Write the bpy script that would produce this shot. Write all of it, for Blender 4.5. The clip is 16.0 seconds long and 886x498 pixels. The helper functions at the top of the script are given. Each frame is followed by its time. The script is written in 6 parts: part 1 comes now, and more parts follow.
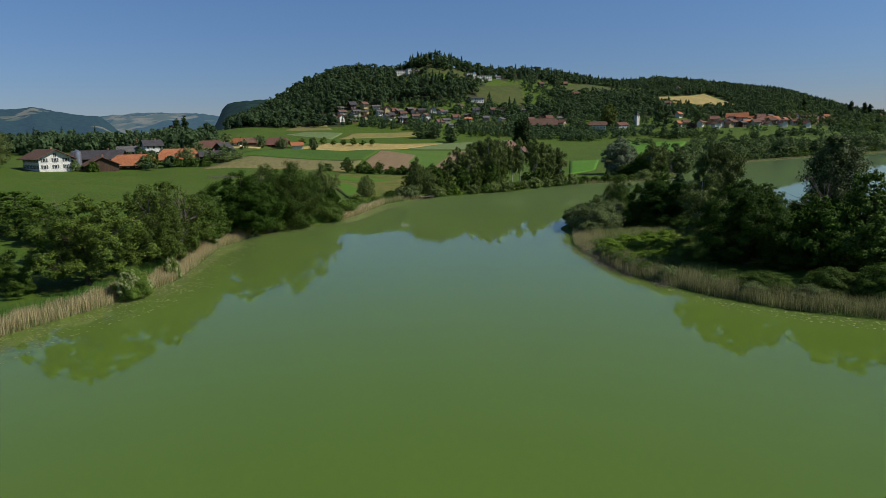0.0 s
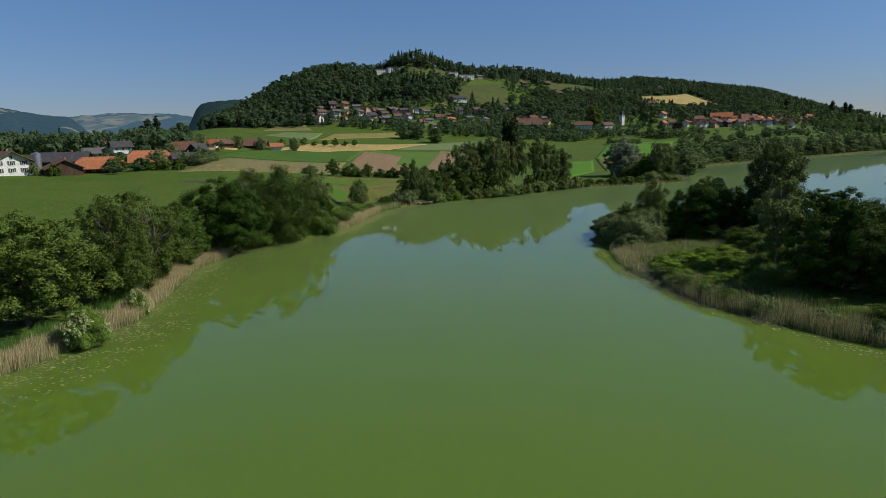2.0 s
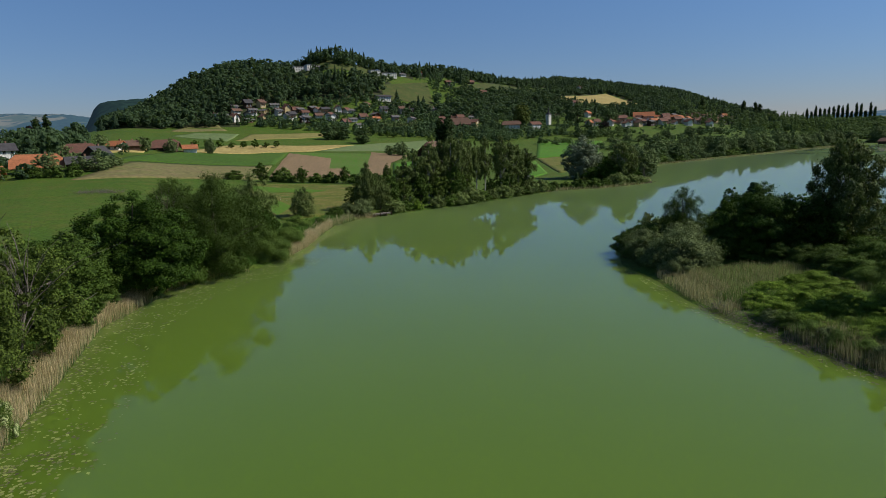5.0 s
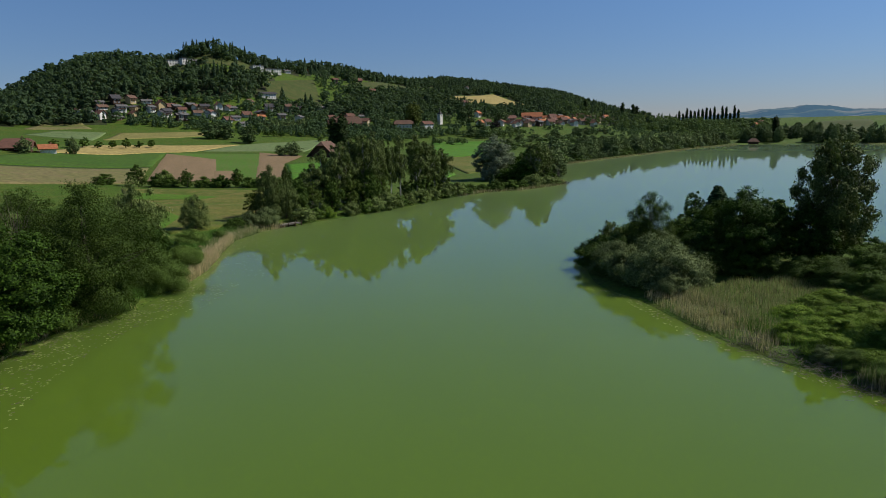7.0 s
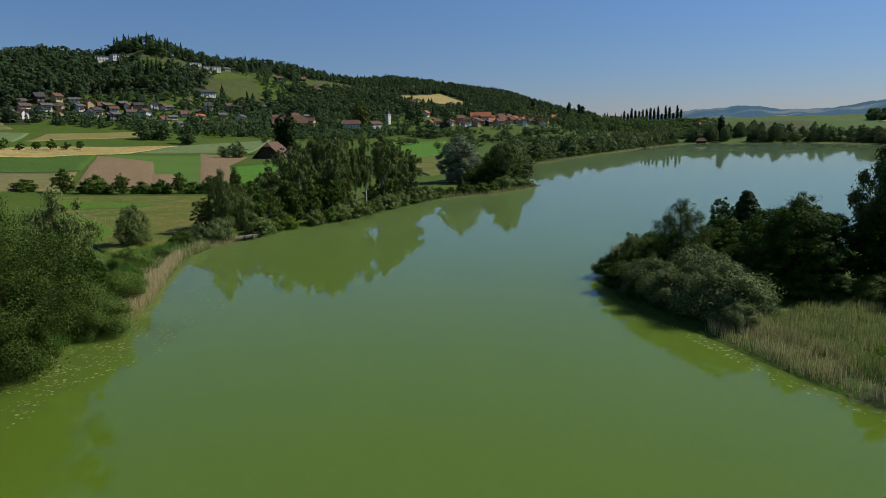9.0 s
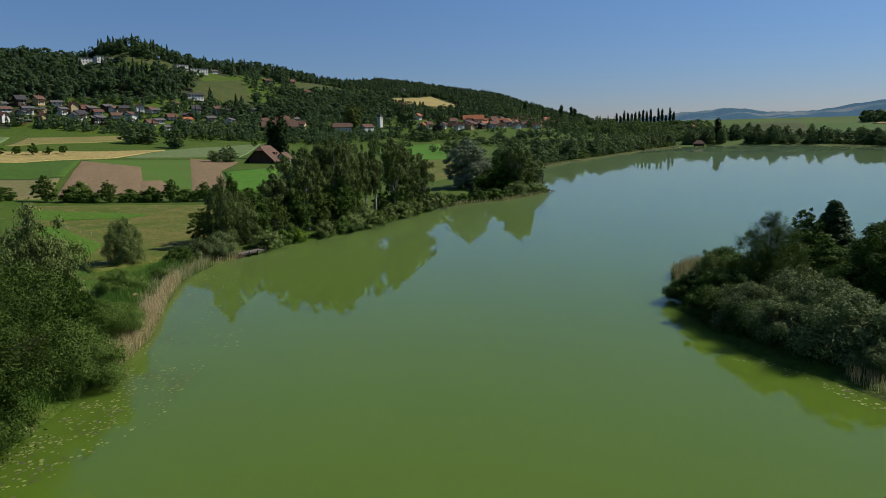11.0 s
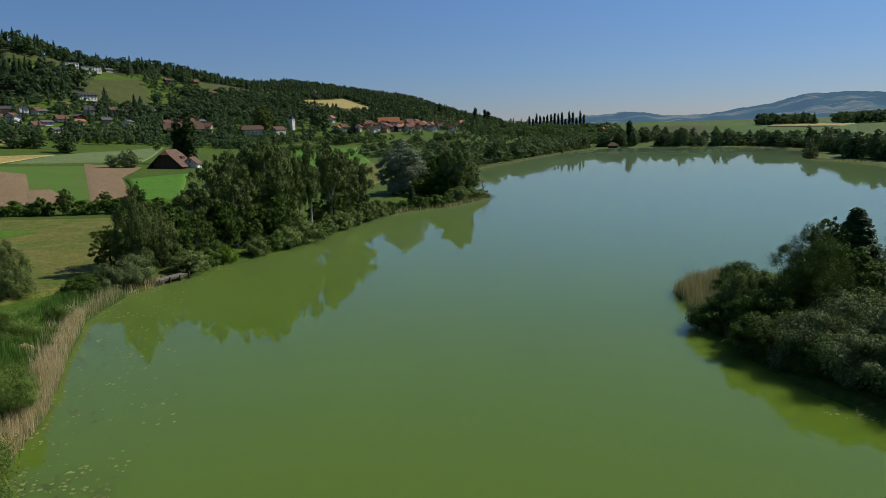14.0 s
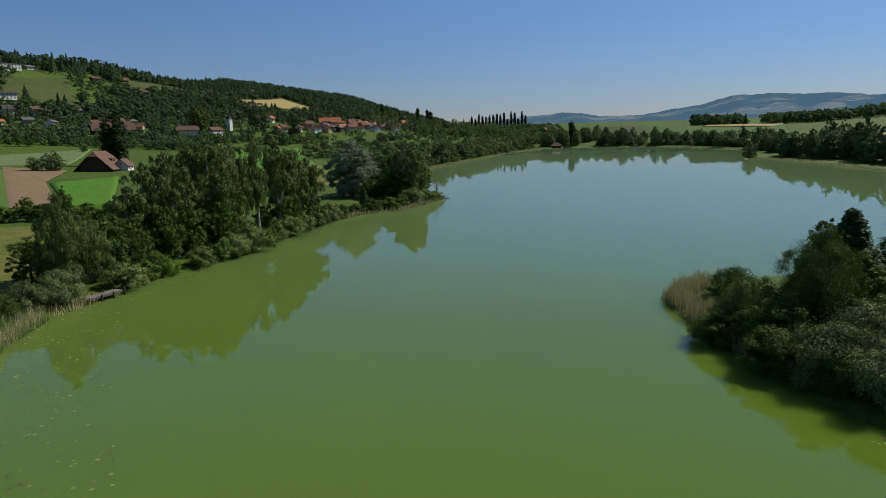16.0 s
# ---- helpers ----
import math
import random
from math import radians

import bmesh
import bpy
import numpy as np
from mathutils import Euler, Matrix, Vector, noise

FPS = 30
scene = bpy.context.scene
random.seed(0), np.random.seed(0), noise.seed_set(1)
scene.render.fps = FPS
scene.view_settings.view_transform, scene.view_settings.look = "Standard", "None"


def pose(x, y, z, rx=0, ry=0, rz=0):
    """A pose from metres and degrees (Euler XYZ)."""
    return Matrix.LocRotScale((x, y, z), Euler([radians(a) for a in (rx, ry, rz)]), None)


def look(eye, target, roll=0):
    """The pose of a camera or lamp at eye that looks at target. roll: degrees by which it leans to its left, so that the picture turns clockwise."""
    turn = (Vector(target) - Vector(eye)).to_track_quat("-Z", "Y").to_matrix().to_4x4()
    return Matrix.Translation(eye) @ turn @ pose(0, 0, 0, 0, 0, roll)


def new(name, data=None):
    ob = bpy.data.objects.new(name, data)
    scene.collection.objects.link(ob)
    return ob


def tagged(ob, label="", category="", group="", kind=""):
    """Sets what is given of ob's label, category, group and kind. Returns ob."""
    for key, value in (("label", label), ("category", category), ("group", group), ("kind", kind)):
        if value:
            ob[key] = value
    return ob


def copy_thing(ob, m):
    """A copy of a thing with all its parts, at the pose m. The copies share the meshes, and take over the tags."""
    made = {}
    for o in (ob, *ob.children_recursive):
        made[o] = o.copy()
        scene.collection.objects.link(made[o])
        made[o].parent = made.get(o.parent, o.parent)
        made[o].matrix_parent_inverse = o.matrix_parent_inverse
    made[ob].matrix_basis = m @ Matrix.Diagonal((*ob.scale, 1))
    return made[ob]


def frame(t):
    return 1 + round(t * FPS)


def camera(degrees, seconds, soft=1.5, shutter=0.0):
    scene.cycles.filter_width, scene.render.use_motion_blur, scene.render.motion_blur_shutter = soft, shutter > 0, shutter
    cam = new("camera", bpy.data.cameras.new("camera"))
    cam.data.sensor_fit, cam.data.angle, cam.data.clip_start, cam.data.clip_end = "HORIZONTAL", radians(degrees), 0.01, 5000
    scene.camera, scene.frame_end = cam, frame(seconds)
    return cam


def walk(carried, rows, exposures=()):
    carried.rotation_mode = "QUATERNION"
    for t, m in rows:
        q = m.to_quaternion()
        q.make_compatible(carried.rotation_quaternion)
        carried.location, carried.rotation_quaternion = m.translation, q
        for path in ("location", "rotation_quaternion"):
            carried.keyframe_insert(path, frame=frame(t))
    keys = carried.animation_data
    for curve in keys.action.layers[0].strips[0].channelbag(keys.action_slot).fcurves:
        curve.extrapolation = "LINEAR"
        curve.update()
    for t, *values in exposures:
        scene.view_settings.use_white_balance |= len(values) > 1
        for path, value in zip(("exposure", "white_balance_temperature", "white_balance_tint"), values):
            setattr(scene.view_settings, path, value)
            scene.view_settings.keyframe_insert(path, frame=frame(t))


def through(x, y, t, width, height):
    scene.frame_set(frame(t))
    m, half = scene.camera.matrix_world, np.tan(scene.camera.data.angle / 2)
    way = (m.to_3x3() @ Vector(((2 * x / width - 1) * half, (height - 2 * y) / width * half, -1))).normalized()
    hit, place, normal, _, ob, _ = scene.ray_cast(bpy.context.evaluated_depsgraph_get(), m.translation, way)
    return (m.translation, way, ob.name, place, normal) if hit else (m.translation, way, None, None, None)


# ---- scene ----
EXPOSURE = 0.0
cam = camera(67.25, 16.0, soft=0.55)
PATH = [
    (0, (0.00, -0.00, 20.00), (0.000, 98.538, 2.960), -1.21),
    (0.5, (-1.52, 4.45, 19.99), (-0.768, 102.973, 2.905), -1.24),
    (1, (-3.15, 9.07, 19.98), (-1.556, 107.574, 2.849), -1.28),
    (1.5, (-4.87, 13.92, 19.97), (-2.367, 112.411, 2.859), -1.28),
    (2, (-6.63, 18.92, 19.94), (-3.206, 117.398, 2.896), -1.29),
    (2.5, (-8.40, 23.90, 19.91), (-4.011, 122.338, 2.890), -1.36),
    (3, (-10.09, 28.79, 19.87), (-4.768, 127.196, 2.873), -1.42),
    (5.5, (-17.33, 53.28, 19.62), (1.356, 149.974, 2.283), -1.51),
    (6, (-18.42, 58.14, 19.55), (3.154, 154.221, 2.154), -1.48),
    (6.5, (-19.31, 62.89, 19.51), (6.500, 157.911, 2.054), -1.40),
    (7, (-19.91, 67.48, 19.50), (12.165, 160.529, 1.834), -1.27),
    (7.5, (-20.28, 71.88, 19.48), (16.647, 163.091, 1.678), -1.21),
    (8, (-20.52, 76.24, 19.45), (18.225, 166.680, 1.568), -1.25),
    (8.5, (-20.70, 80.50, 19.41), (18.638, 170.677, 1.504), -1.31),
    (9, (-20.87, 84.64, 19.34), (18.963, 174.618, 1.521), -1.34),
    (11.5, (-21.91, 101.87, 19.32), (20.335, 190.839, 2.022), -1.52),
    (12, (-21.95, 104.76, 19.28), (21.321, 193.246, 2.051), -1.56),
    (12.5, (-21.99, 107.51, 19.25), (23.196, 195.036, 2.022), -1.59),
    (13, (-21.94, 110.14, 19.25), (25.703, 196.354, 2.015), -1.58),
    (13.5, (-21.80, 112.61, 19.23), (28.584, 197.248, 1.944), -1.55),
    (14, (-21.62, 114.92, 19.20), (31.509, 197.846, 1.876), -1.53),
    (14.5, (-21.37, 117.02, 19.16), (34.111, 198.386, 1.780), -1.46),
    (15, (-21.07, 119.07, 19.11), (36.720, 198.808, 1.714), -1.43),
    (15.5, (-20.69, 120.93, 19.03), (38.552, 199.583, 1.582), -1.46),
    (16, (-20.31, 122.77, 18.96), (39.890, 200.690, 1.504), -1.59),
]
walk(cam, [(t, look(eye, target, roll)) for t, eye, target, roll in PATH], exposures=[(0, EXPOSURE), (16, EXPOSURE)])
SUN_AZIMUTH, SUN_HEIGHT = 97, 43  # degrees clockwise from north (+y), and above the horizon
world = bpy.data.worlds.new("sky")
scene.world = world
world.use_nodes = True
sky = world.node_tree.nodes.new("ShaderNodeTexSky")
sky.sky_type, sky.sun_disc = "NISHITA", False
sky.sun_elevation, sky.sun_rotation = radians(SUN_HEIGHT), radians(SUN_AZIMUTH)
sky.altitude, sky.air_density, sky.dust_density, sky.ozone_density = 1200, 1.0, 0.12, 6.0
background = world.node_tree.nodes["Background"]
background.inputs["Strength"].default_value = 0.081
# summer air: a touch bluer than the model's, with a dull haze along the horizon
tint = world.node_tree.nodes.new("ShaderNodeMix")
tint.data_type, tint.blend_type = "RGBA", "MULTIPLY"
tint.inputs[0].default_value = 1.0
sky_way, sky_up, sky_ramp = (world.node_tree.nodes.new("ShaderNode" + k) for k in ("TexCoord", "SeparateXYZ", "ValToRGB"))
world.node_tree.links.new(sky_way.outputs["Generated"], sky_up.inputs[0])
world.node_tree.links.new(sky_up.outputs["Z"], sky_ramp.inputs[0])
sky_ramp.color_ramp.elements[0].position, sky_ramp.color_ramp.elements[0].color = 0.0, (0.62, 0.57, 0.66, 1)
sky_ramp.color_ramp.elements[1].position, sky_ramp.color_ramp.elements[1].color = 0.3, (0.9, 0.94, 0.96, 1)
for at, colour in ((0.09, (0.73, 0.76, 0.86, 1)), (0.18, (0.83, 0.91, 1.01, 1))):
    sky_ramp.color_ramp.elements.new(at).color = colour
world.node_tree.links.new(sky.outputs[0], tint.inputs[6])
world.node_tree.links.new(sky_ramp.outputs[0], tint.inputs[7])
world.node_tree.links.new(tint.outputs[2], background.inputs["Color"])
sun_data = bpy.data.lights.new("sun", "SUN")
sun_data.energy, sun_data.angle, sun_data.color = 4.7, radians(0.6), (1.0, 0.95, 0.87)
sun = new("sun", sun_data)
sun_way = Vector((math.sin(radians(SUN_AZIMUTH)) * math.cos(radians(SUN_HEIGHT)), math.cos(radians(SUN_AZIMUTH)) * math.cos(radians(SUN_HEIGHT)), math.sin(radians(SUN_HEIGHT))))
sun.matrix_world = look(sun_way * 500, (0, 0, 0))
# The shoreline, anticlockwise from the near left bank: left bank, cape, far bay, right bank, back of the spit, spit.
LEFT_BANK = [(-60, -150), (-57, -40), (-53, 30), (-47, 68), (-42, 80), (-39, 93), (-40, 105), (-42, 122), (-39, 136), (-35, 143), (-29, 149), (-25, 159), (-22, 168), (-20, 180), (-17, 195), (-12, 204), (-6, 209), (5, 217), (20, 226), (33, 238), (49, 251), (58, 257), (72, 258), (90, 267)]
FAR_BAY = [(97, 274), (101, 284), (104, 305), (120, 340), (150, 375), (204, 413), (284, 468), (360, 522), (434, 558), (468, 548), (489, 505), (495, 456), (474, 405), (434, 363), (372, 325), (338, 312), (328, 300), (313, 276), (259, 217), (228, 165), (212, 90), (212, -150)]
SPIT = [(150, -150), (146, 20), (130, 66), (108, 100), (92, 128), (76, 150), (62, 162), (52, 167), (42, 165), (34, 155), (28, 146), (24, 137), (25, 130), (23, 118), (23, 110), (24, 102), (25, 92), (32, 78), (38, 71), (46, 66), (60, 58), (76, 44), (88, 15), (95, -150)]
LAKE = np.array(LEFT_BANK + FAR_BAY + SPIT, float)


def rounded(poly, times=2):
    """Corner cutting, for a natural curve."""
    for _ in range(times):
        nxt = np.roll(poly, -1, 0)
        poly = np.stack([poly * 0.78 + nxt * 0.22, poly * 0.22 + nxt * 0.78], 1).reshape(-1, 2)
    return poly


SHORE = rounded(LAKE)


def shore_distance(x, y):
    """Metres from the shoreline: positive on land, negative on the lake."""
    x, y = np.asarray(x, float), np.asarray(y, float)
    best, inside = np.full(x.shape, 1e9), np.zeros(x.shape, bool)
    for (ax, ay), (bx, by) in zip(SHORE, np.roll(SHORE, -1, 0)):
        dx, dy = bx - ax, by - ay
        k = np.clip(((x - ax) * dx + (y - ay) * dy) / (dx * dx + dy * dy + 1e-9), 0, 1)
        best = np.minimum(best, (x - ax - k * dx) ** 2 + (y - ay - k * dy) ** 2)
        if abs(dy) > 1e-9:
            inside ^= ((ay > y) != (by > y)) & (x < ax + (y - ay) * dx / dy)
    return np.where(inside, -1, 1) * np.sqrt(best)


def smooth_table(xs, ys):
    """A table of values over the compass, smoothed."""
    a = np.arange(-180, 180.01, 0.5)
    v = np.interp(a, xs, ys)
    k = np.hanning(7)
    v = np.convolve(np.pad(v, 3, "edge"), k / k.sum(), "valid")
    return lambda q: np.interp(q, a, v)


# by compass bearing from the lake: height of the foot of the hills, how far inland it lies, the ridge's distance and height
FOOT = smooth_table([-180, -60, -40, -31, -24, -20, -16, -11.6, -7, -2, 2.5, 7, 12, 16, 21, 29, 35, 42, 50, 57, 65, 71, 90, 120, 180],
                    [14, 12, 16, 16, 16, 22, 31, 31, 35, 32.5, 31, 27, 24, 23, 22.5, 21, 18, 15.5, 12.5, 15.5, 21, 23.5, 22, 15, 14])
INLAND = smooth_table([-180, -40, -16, 10, 20, 30, 40, 50, 60, 71, 180], [330, 330, 450, 440, 420, 350, 280, 250, 300, 330, 300])
RIDGE_AT = smooth_table([-180, -14, -8, 0, 5, 10, 17, 25, 30, 34, 180], [850, 850, 880, 900, 960, 1080, 1300, 1400, 1450, 1500, 1500])
RIDGE_SLOPE = smooth_table([-180, -19, -16, -13.6, -12.3, -10.5, -8.6, -6.8, -4.7, -3.8, -2.6, -1.4, 0.5, 2.1, 4, 7.2, 10.9, 13.7, 16.8, 17.7, 19.8, 23.2, 26.8, 28.7, 30.6, 32.1, 36, 180],
                           [0.02, 0.02, 0.034, 0.056, 0.0695, 0.085, 0.0966, 0.1026, 0.1, 0.0985, 0.108, 0.1174, 0.1168, 0.106, 0.0972, 0.09, 0.083, 0.0758, 0.0713, 0.0735, 0.0674, 0.0587, 0.0506, 0.0381, 0.0282, 0.018, 0.01, 0.01])


def height(x, y):
    """The ground's height: shore, gentle fields, and the wooded hill behind them."""
    x, y = np.asarray(x, float), np.asarray(y, float)
    d = shore_distance(x, y)
    r, a = np.hypot(x, y), np.degrees(np.arctan2(x, y))
    u = np.maximum(d, 0) / INLAND(a)
    north = np.interp(u, [0, 0.02, 0.1, 0.3, 0.5, 0.75, 1, 1.6, 4], [0, 0.012, 0.05, 0.14, 0.27, 0.58, 1, 1.2, 1.3])
    west = np.interp(u, [0, 0.03, 0.15, 0.3, 0.6, 1, 1.6, 4], [0, 0.03, 0.2, 0.42, 0.74, 1, 1.05, 1.1])
    w = np.clip((-a - 8) / 14, 0, 1) * np.clip((r - 90) / 120, 0, 1)
    z = FOOT(a) * (north * (1 - w) + west * w)
    ridge = RIDGE_AT(a)
    v = (r - 690) / (ridge - 690)
    up = np.maximum(20 + RIDGE_SLOPE(a) * ridge - 13 - FOOT(a) * 1.05, 0)
    rise = np.interp(v, [0, 0.12, 0.3, 0.5, 0.7, 0.85, 1, 1.25, 1.8, 3.5], [0, 0.06, 0.24, 0.48, 0.72, 0.88, 1, 0.93, 0.55, 0.0])
    z = z + up * rise
    spit = (x > 10) & (x < 190) & (y < 175)
    z = np.where(spit, np.minimum(z, 1.2), z)
    z = z + 0.3 * np.clip(d / 1.5, 0, 1)
    bumps = 0.25 * np.sin(x * 0.071 + 1.3 * np.sin(y * 0.043)) * np.sin(y * 0.063 + 0.7)
    z = z + bumps * np.clip((d - 8) / 40, 0, 1) + 2.5 * np.sin(x * 0.013 + 2 * np.sin(y * 0.006)) * np.clip((r - 760) / 200, 0, 1)
    return np.where(d < 0, np.maximum(d * 0.4, -2.5), z)


def ground_at(x, y):
    return float(height(np.array([x]), np.array([y]))[0])


# ---- materials ----
def material(name, roughness=0.8, specular=0.3):
    m = bpy.data.materials.new(name)
    m.use_nodes = True
    b = m.node_tree.nodes["Principled BSDF"]
    b.inputs["Roughness"].default_value, b.inputs["Specular IOR Level"].default_value = roughness, specular
    return m, m.node_tree.nodes, m.node_tree.links, b


def mix(nodes, links, fac, a, b):
    """A colour mix; fac, a and b are sockets, numbers or colours."""
    n = nodes.new("ShaderNodeMix")
    n.data_type = "RGBA"
    for socket, value in ((n.inputs[0], fac), (n.inputs[6], a), (n.inputs[7], b)):
        if isinstance(value, bpy.types.NodeSocket):
            links.new(value, socket)
        elif isinstance(value, (int, float)):
            socket.default_value = value
        else:
            socket.default_value = (*value, 1)
    return n.outputs[2]


def noise_fac(nodes, links, scale, low, high, detail=4.0, coords="Object", stretch=(1, 1, 1)):
    """Noise between 0 and 1, with the contrast set by low and high."""
    tc, mp, n, r = (nodes.new("ShaderNode" + k) for k in ("TexCoord", "Mapping", "TexNoise", "MapRange"))
    mp.inputs["Scale"].default_value = stretch
    n.inputs["Scale"].default_value, n.inputs["Detail"].default_value = scale, detail
    r.inputs[1].default_value, r.inputs[2].default_value = low, high
    links.new(tc.outputs[coords], mp.inputs[0])
    links.new(mp.outputs[0], n.inputs["Vector"])
    links.new(n.outputs["Fac"], r.inputs[0])
    return r.outputs[0]


def bump(nodes, links, shader, fac, strength, distance):
    n = nodes.new("ShaderNodeBump")
    n.inputs["Strength"].default_value, n.inputs["Distance"].default_value = strength, distance
    links.new(fac, n.inputs["Height"])
    links.new(n.outputs[0], shader.inputs["Normal"])


def mottled(name, colours, scale, roughness=0.85, specular=0.2, fine=8.0, relief=0.0, stretch=(1, 1, 1), depth=0.05):
    """A surface of three colours, mottled at three scales."""
    m, nodes, links, b = material(name, roughness, specular)
    c = mix(nodes, links, noise_fac(nodes, links, scale, 0.36, 0.64, 6.0, stretch=stretch), colours[0], colours[1])
    middle = nodes.new("ShaderNodeMath")
    middle.operation = "MULTIPLY"
    middle.inputs[1].default_value = 0.75
    links.new(noise_fac(nodes, links, scale * fine ** 0.5, 0.46, 0.66, 6.0, stretch=stretch), middle.inputs[0])
    c = mix(nodes, links, middle.outputs[0], c, colours[2])
    grain, span = nodes.new("ShaderNodeHueSaturation"), nodes.new("ShaderNodeMapRange")
    span.inputs[3].default_value, span.inputs[4].default_value = 0.56, 1.06
    links.new(noise_fac(nodes, links, scale * fine, 0.3, 0.7, 6.0, stretch=stretch), span.inputs[0])
    links.new(span.outputs[0], grain.inputs["Value"])
    links.new(c, grain.inputs["Color"])
    links.new(grain.outputs[0], b.inputs["Base Color"])
    if relief:
        bump(nodes, links, b, noise_fac(nodes, links, scale * fine * 2, 0.2, 0.8, stretch=stretch), relief, depth)
    return m


def leafy(name, dark, light, shine=0.12, through=0.13, glow=(0.12, 0.2, 0.01)):
    """Leaves: coloured leaf by leaf and tree by tree, with some light passing through them."""
    m, nodes, links, b = material(name, 0.7, shine)
    geo, info = nodes.new("ShaderNodeNewGeometry"), nodes.new("ShaderNodeObjectInfo")
    c = mix(nodes, links, geo.outputs["Random Per Island"], [v * 0.6 for v in dark], [v * 1.3 for v in light])
    hsv, spread = nodes.new("ShaderNodeHueSaturation"), nodes.new("ShaderNodeMapRange")
    spread.inputs[3].default_value, spread.inputs[4].default_value = 0.76, 1.16
    links.new(info.outputs["Random"], spread.inputs[0])
    links.new(spread.outputs[0], hsv.inputs["Value"])
    links.new(c, hsv.inputs["Color"])
    links.new(hsv.outputs[0], b.inputs["Base Color"])
    tl, ms = nodes.new("ShaderNodeBsdfTranslucent"), nodes.new("ShaderNodeMixShader")
    links.new(mix(nodes, links, 0.35, hsv.outputs[0], glow), tl.inputs["Color"])
    ms.inputs[0].default_value = through
    links.new(b.outputs[0], ms.inputs[1])
    links.new(tl.outputs[0], ms.inputs[2])
    links.new(ms.outputs[0], nodes["Material Output"].inputs["Surface"])
    return m


def water_material():
    m, nodes, links, b = material("algae_green_water", 0.04, 0.6)
    b.inputs["IOR"].default_value = 1.33
    c = mix(nodes, links, noise_fac(nodes, links, 0.012, 0.3, 0.7), (0.077, 0.137, 0.0115), (0.09, 0.147, 0.0135))
    links.new(c, b.inputs["Base Color"])
    rough = nodes.new("ShaderNodeMapRange")
    rough.inputs[3].default_value, rough.inputs[4].default_value = 0.0, 0.015
    links.new(noise_fac(nodes, links, 0.02, 0.45, 0.65, stretch=(0.5, 1, 1)), rough.inputs[0])
    links.new(rough.outputs[0], b.inputs["Roughness"])
    bump(nodes, links, b, noise_fac(nodes, links, 0.9, 0.2, 0.8, 2.0), 0.02, 0.05)
    # sheen added to the surface to brighten the water at low angles
    b.inputs["Sheen Weight"].default_value, b.inputs["Sheen Roughness"].default_value = 0.36, 0.28
    b.inputs["Sheen Tint"].default_value = (0.98, 1.0, 0.5, 1)
    # cloudy with algae: light spreads under the surface and softens the edges of shadows
    b.subsurface_method = "BURLEY"
    b.inputs["Subsurface Weight"].default_value = 1.0
    b.inputs["Subsurface Radius"].default_value = (1.0, 1.0, 0.6)
    b.inputs["Subsurface Scale"].default_value = 2.2
    return m


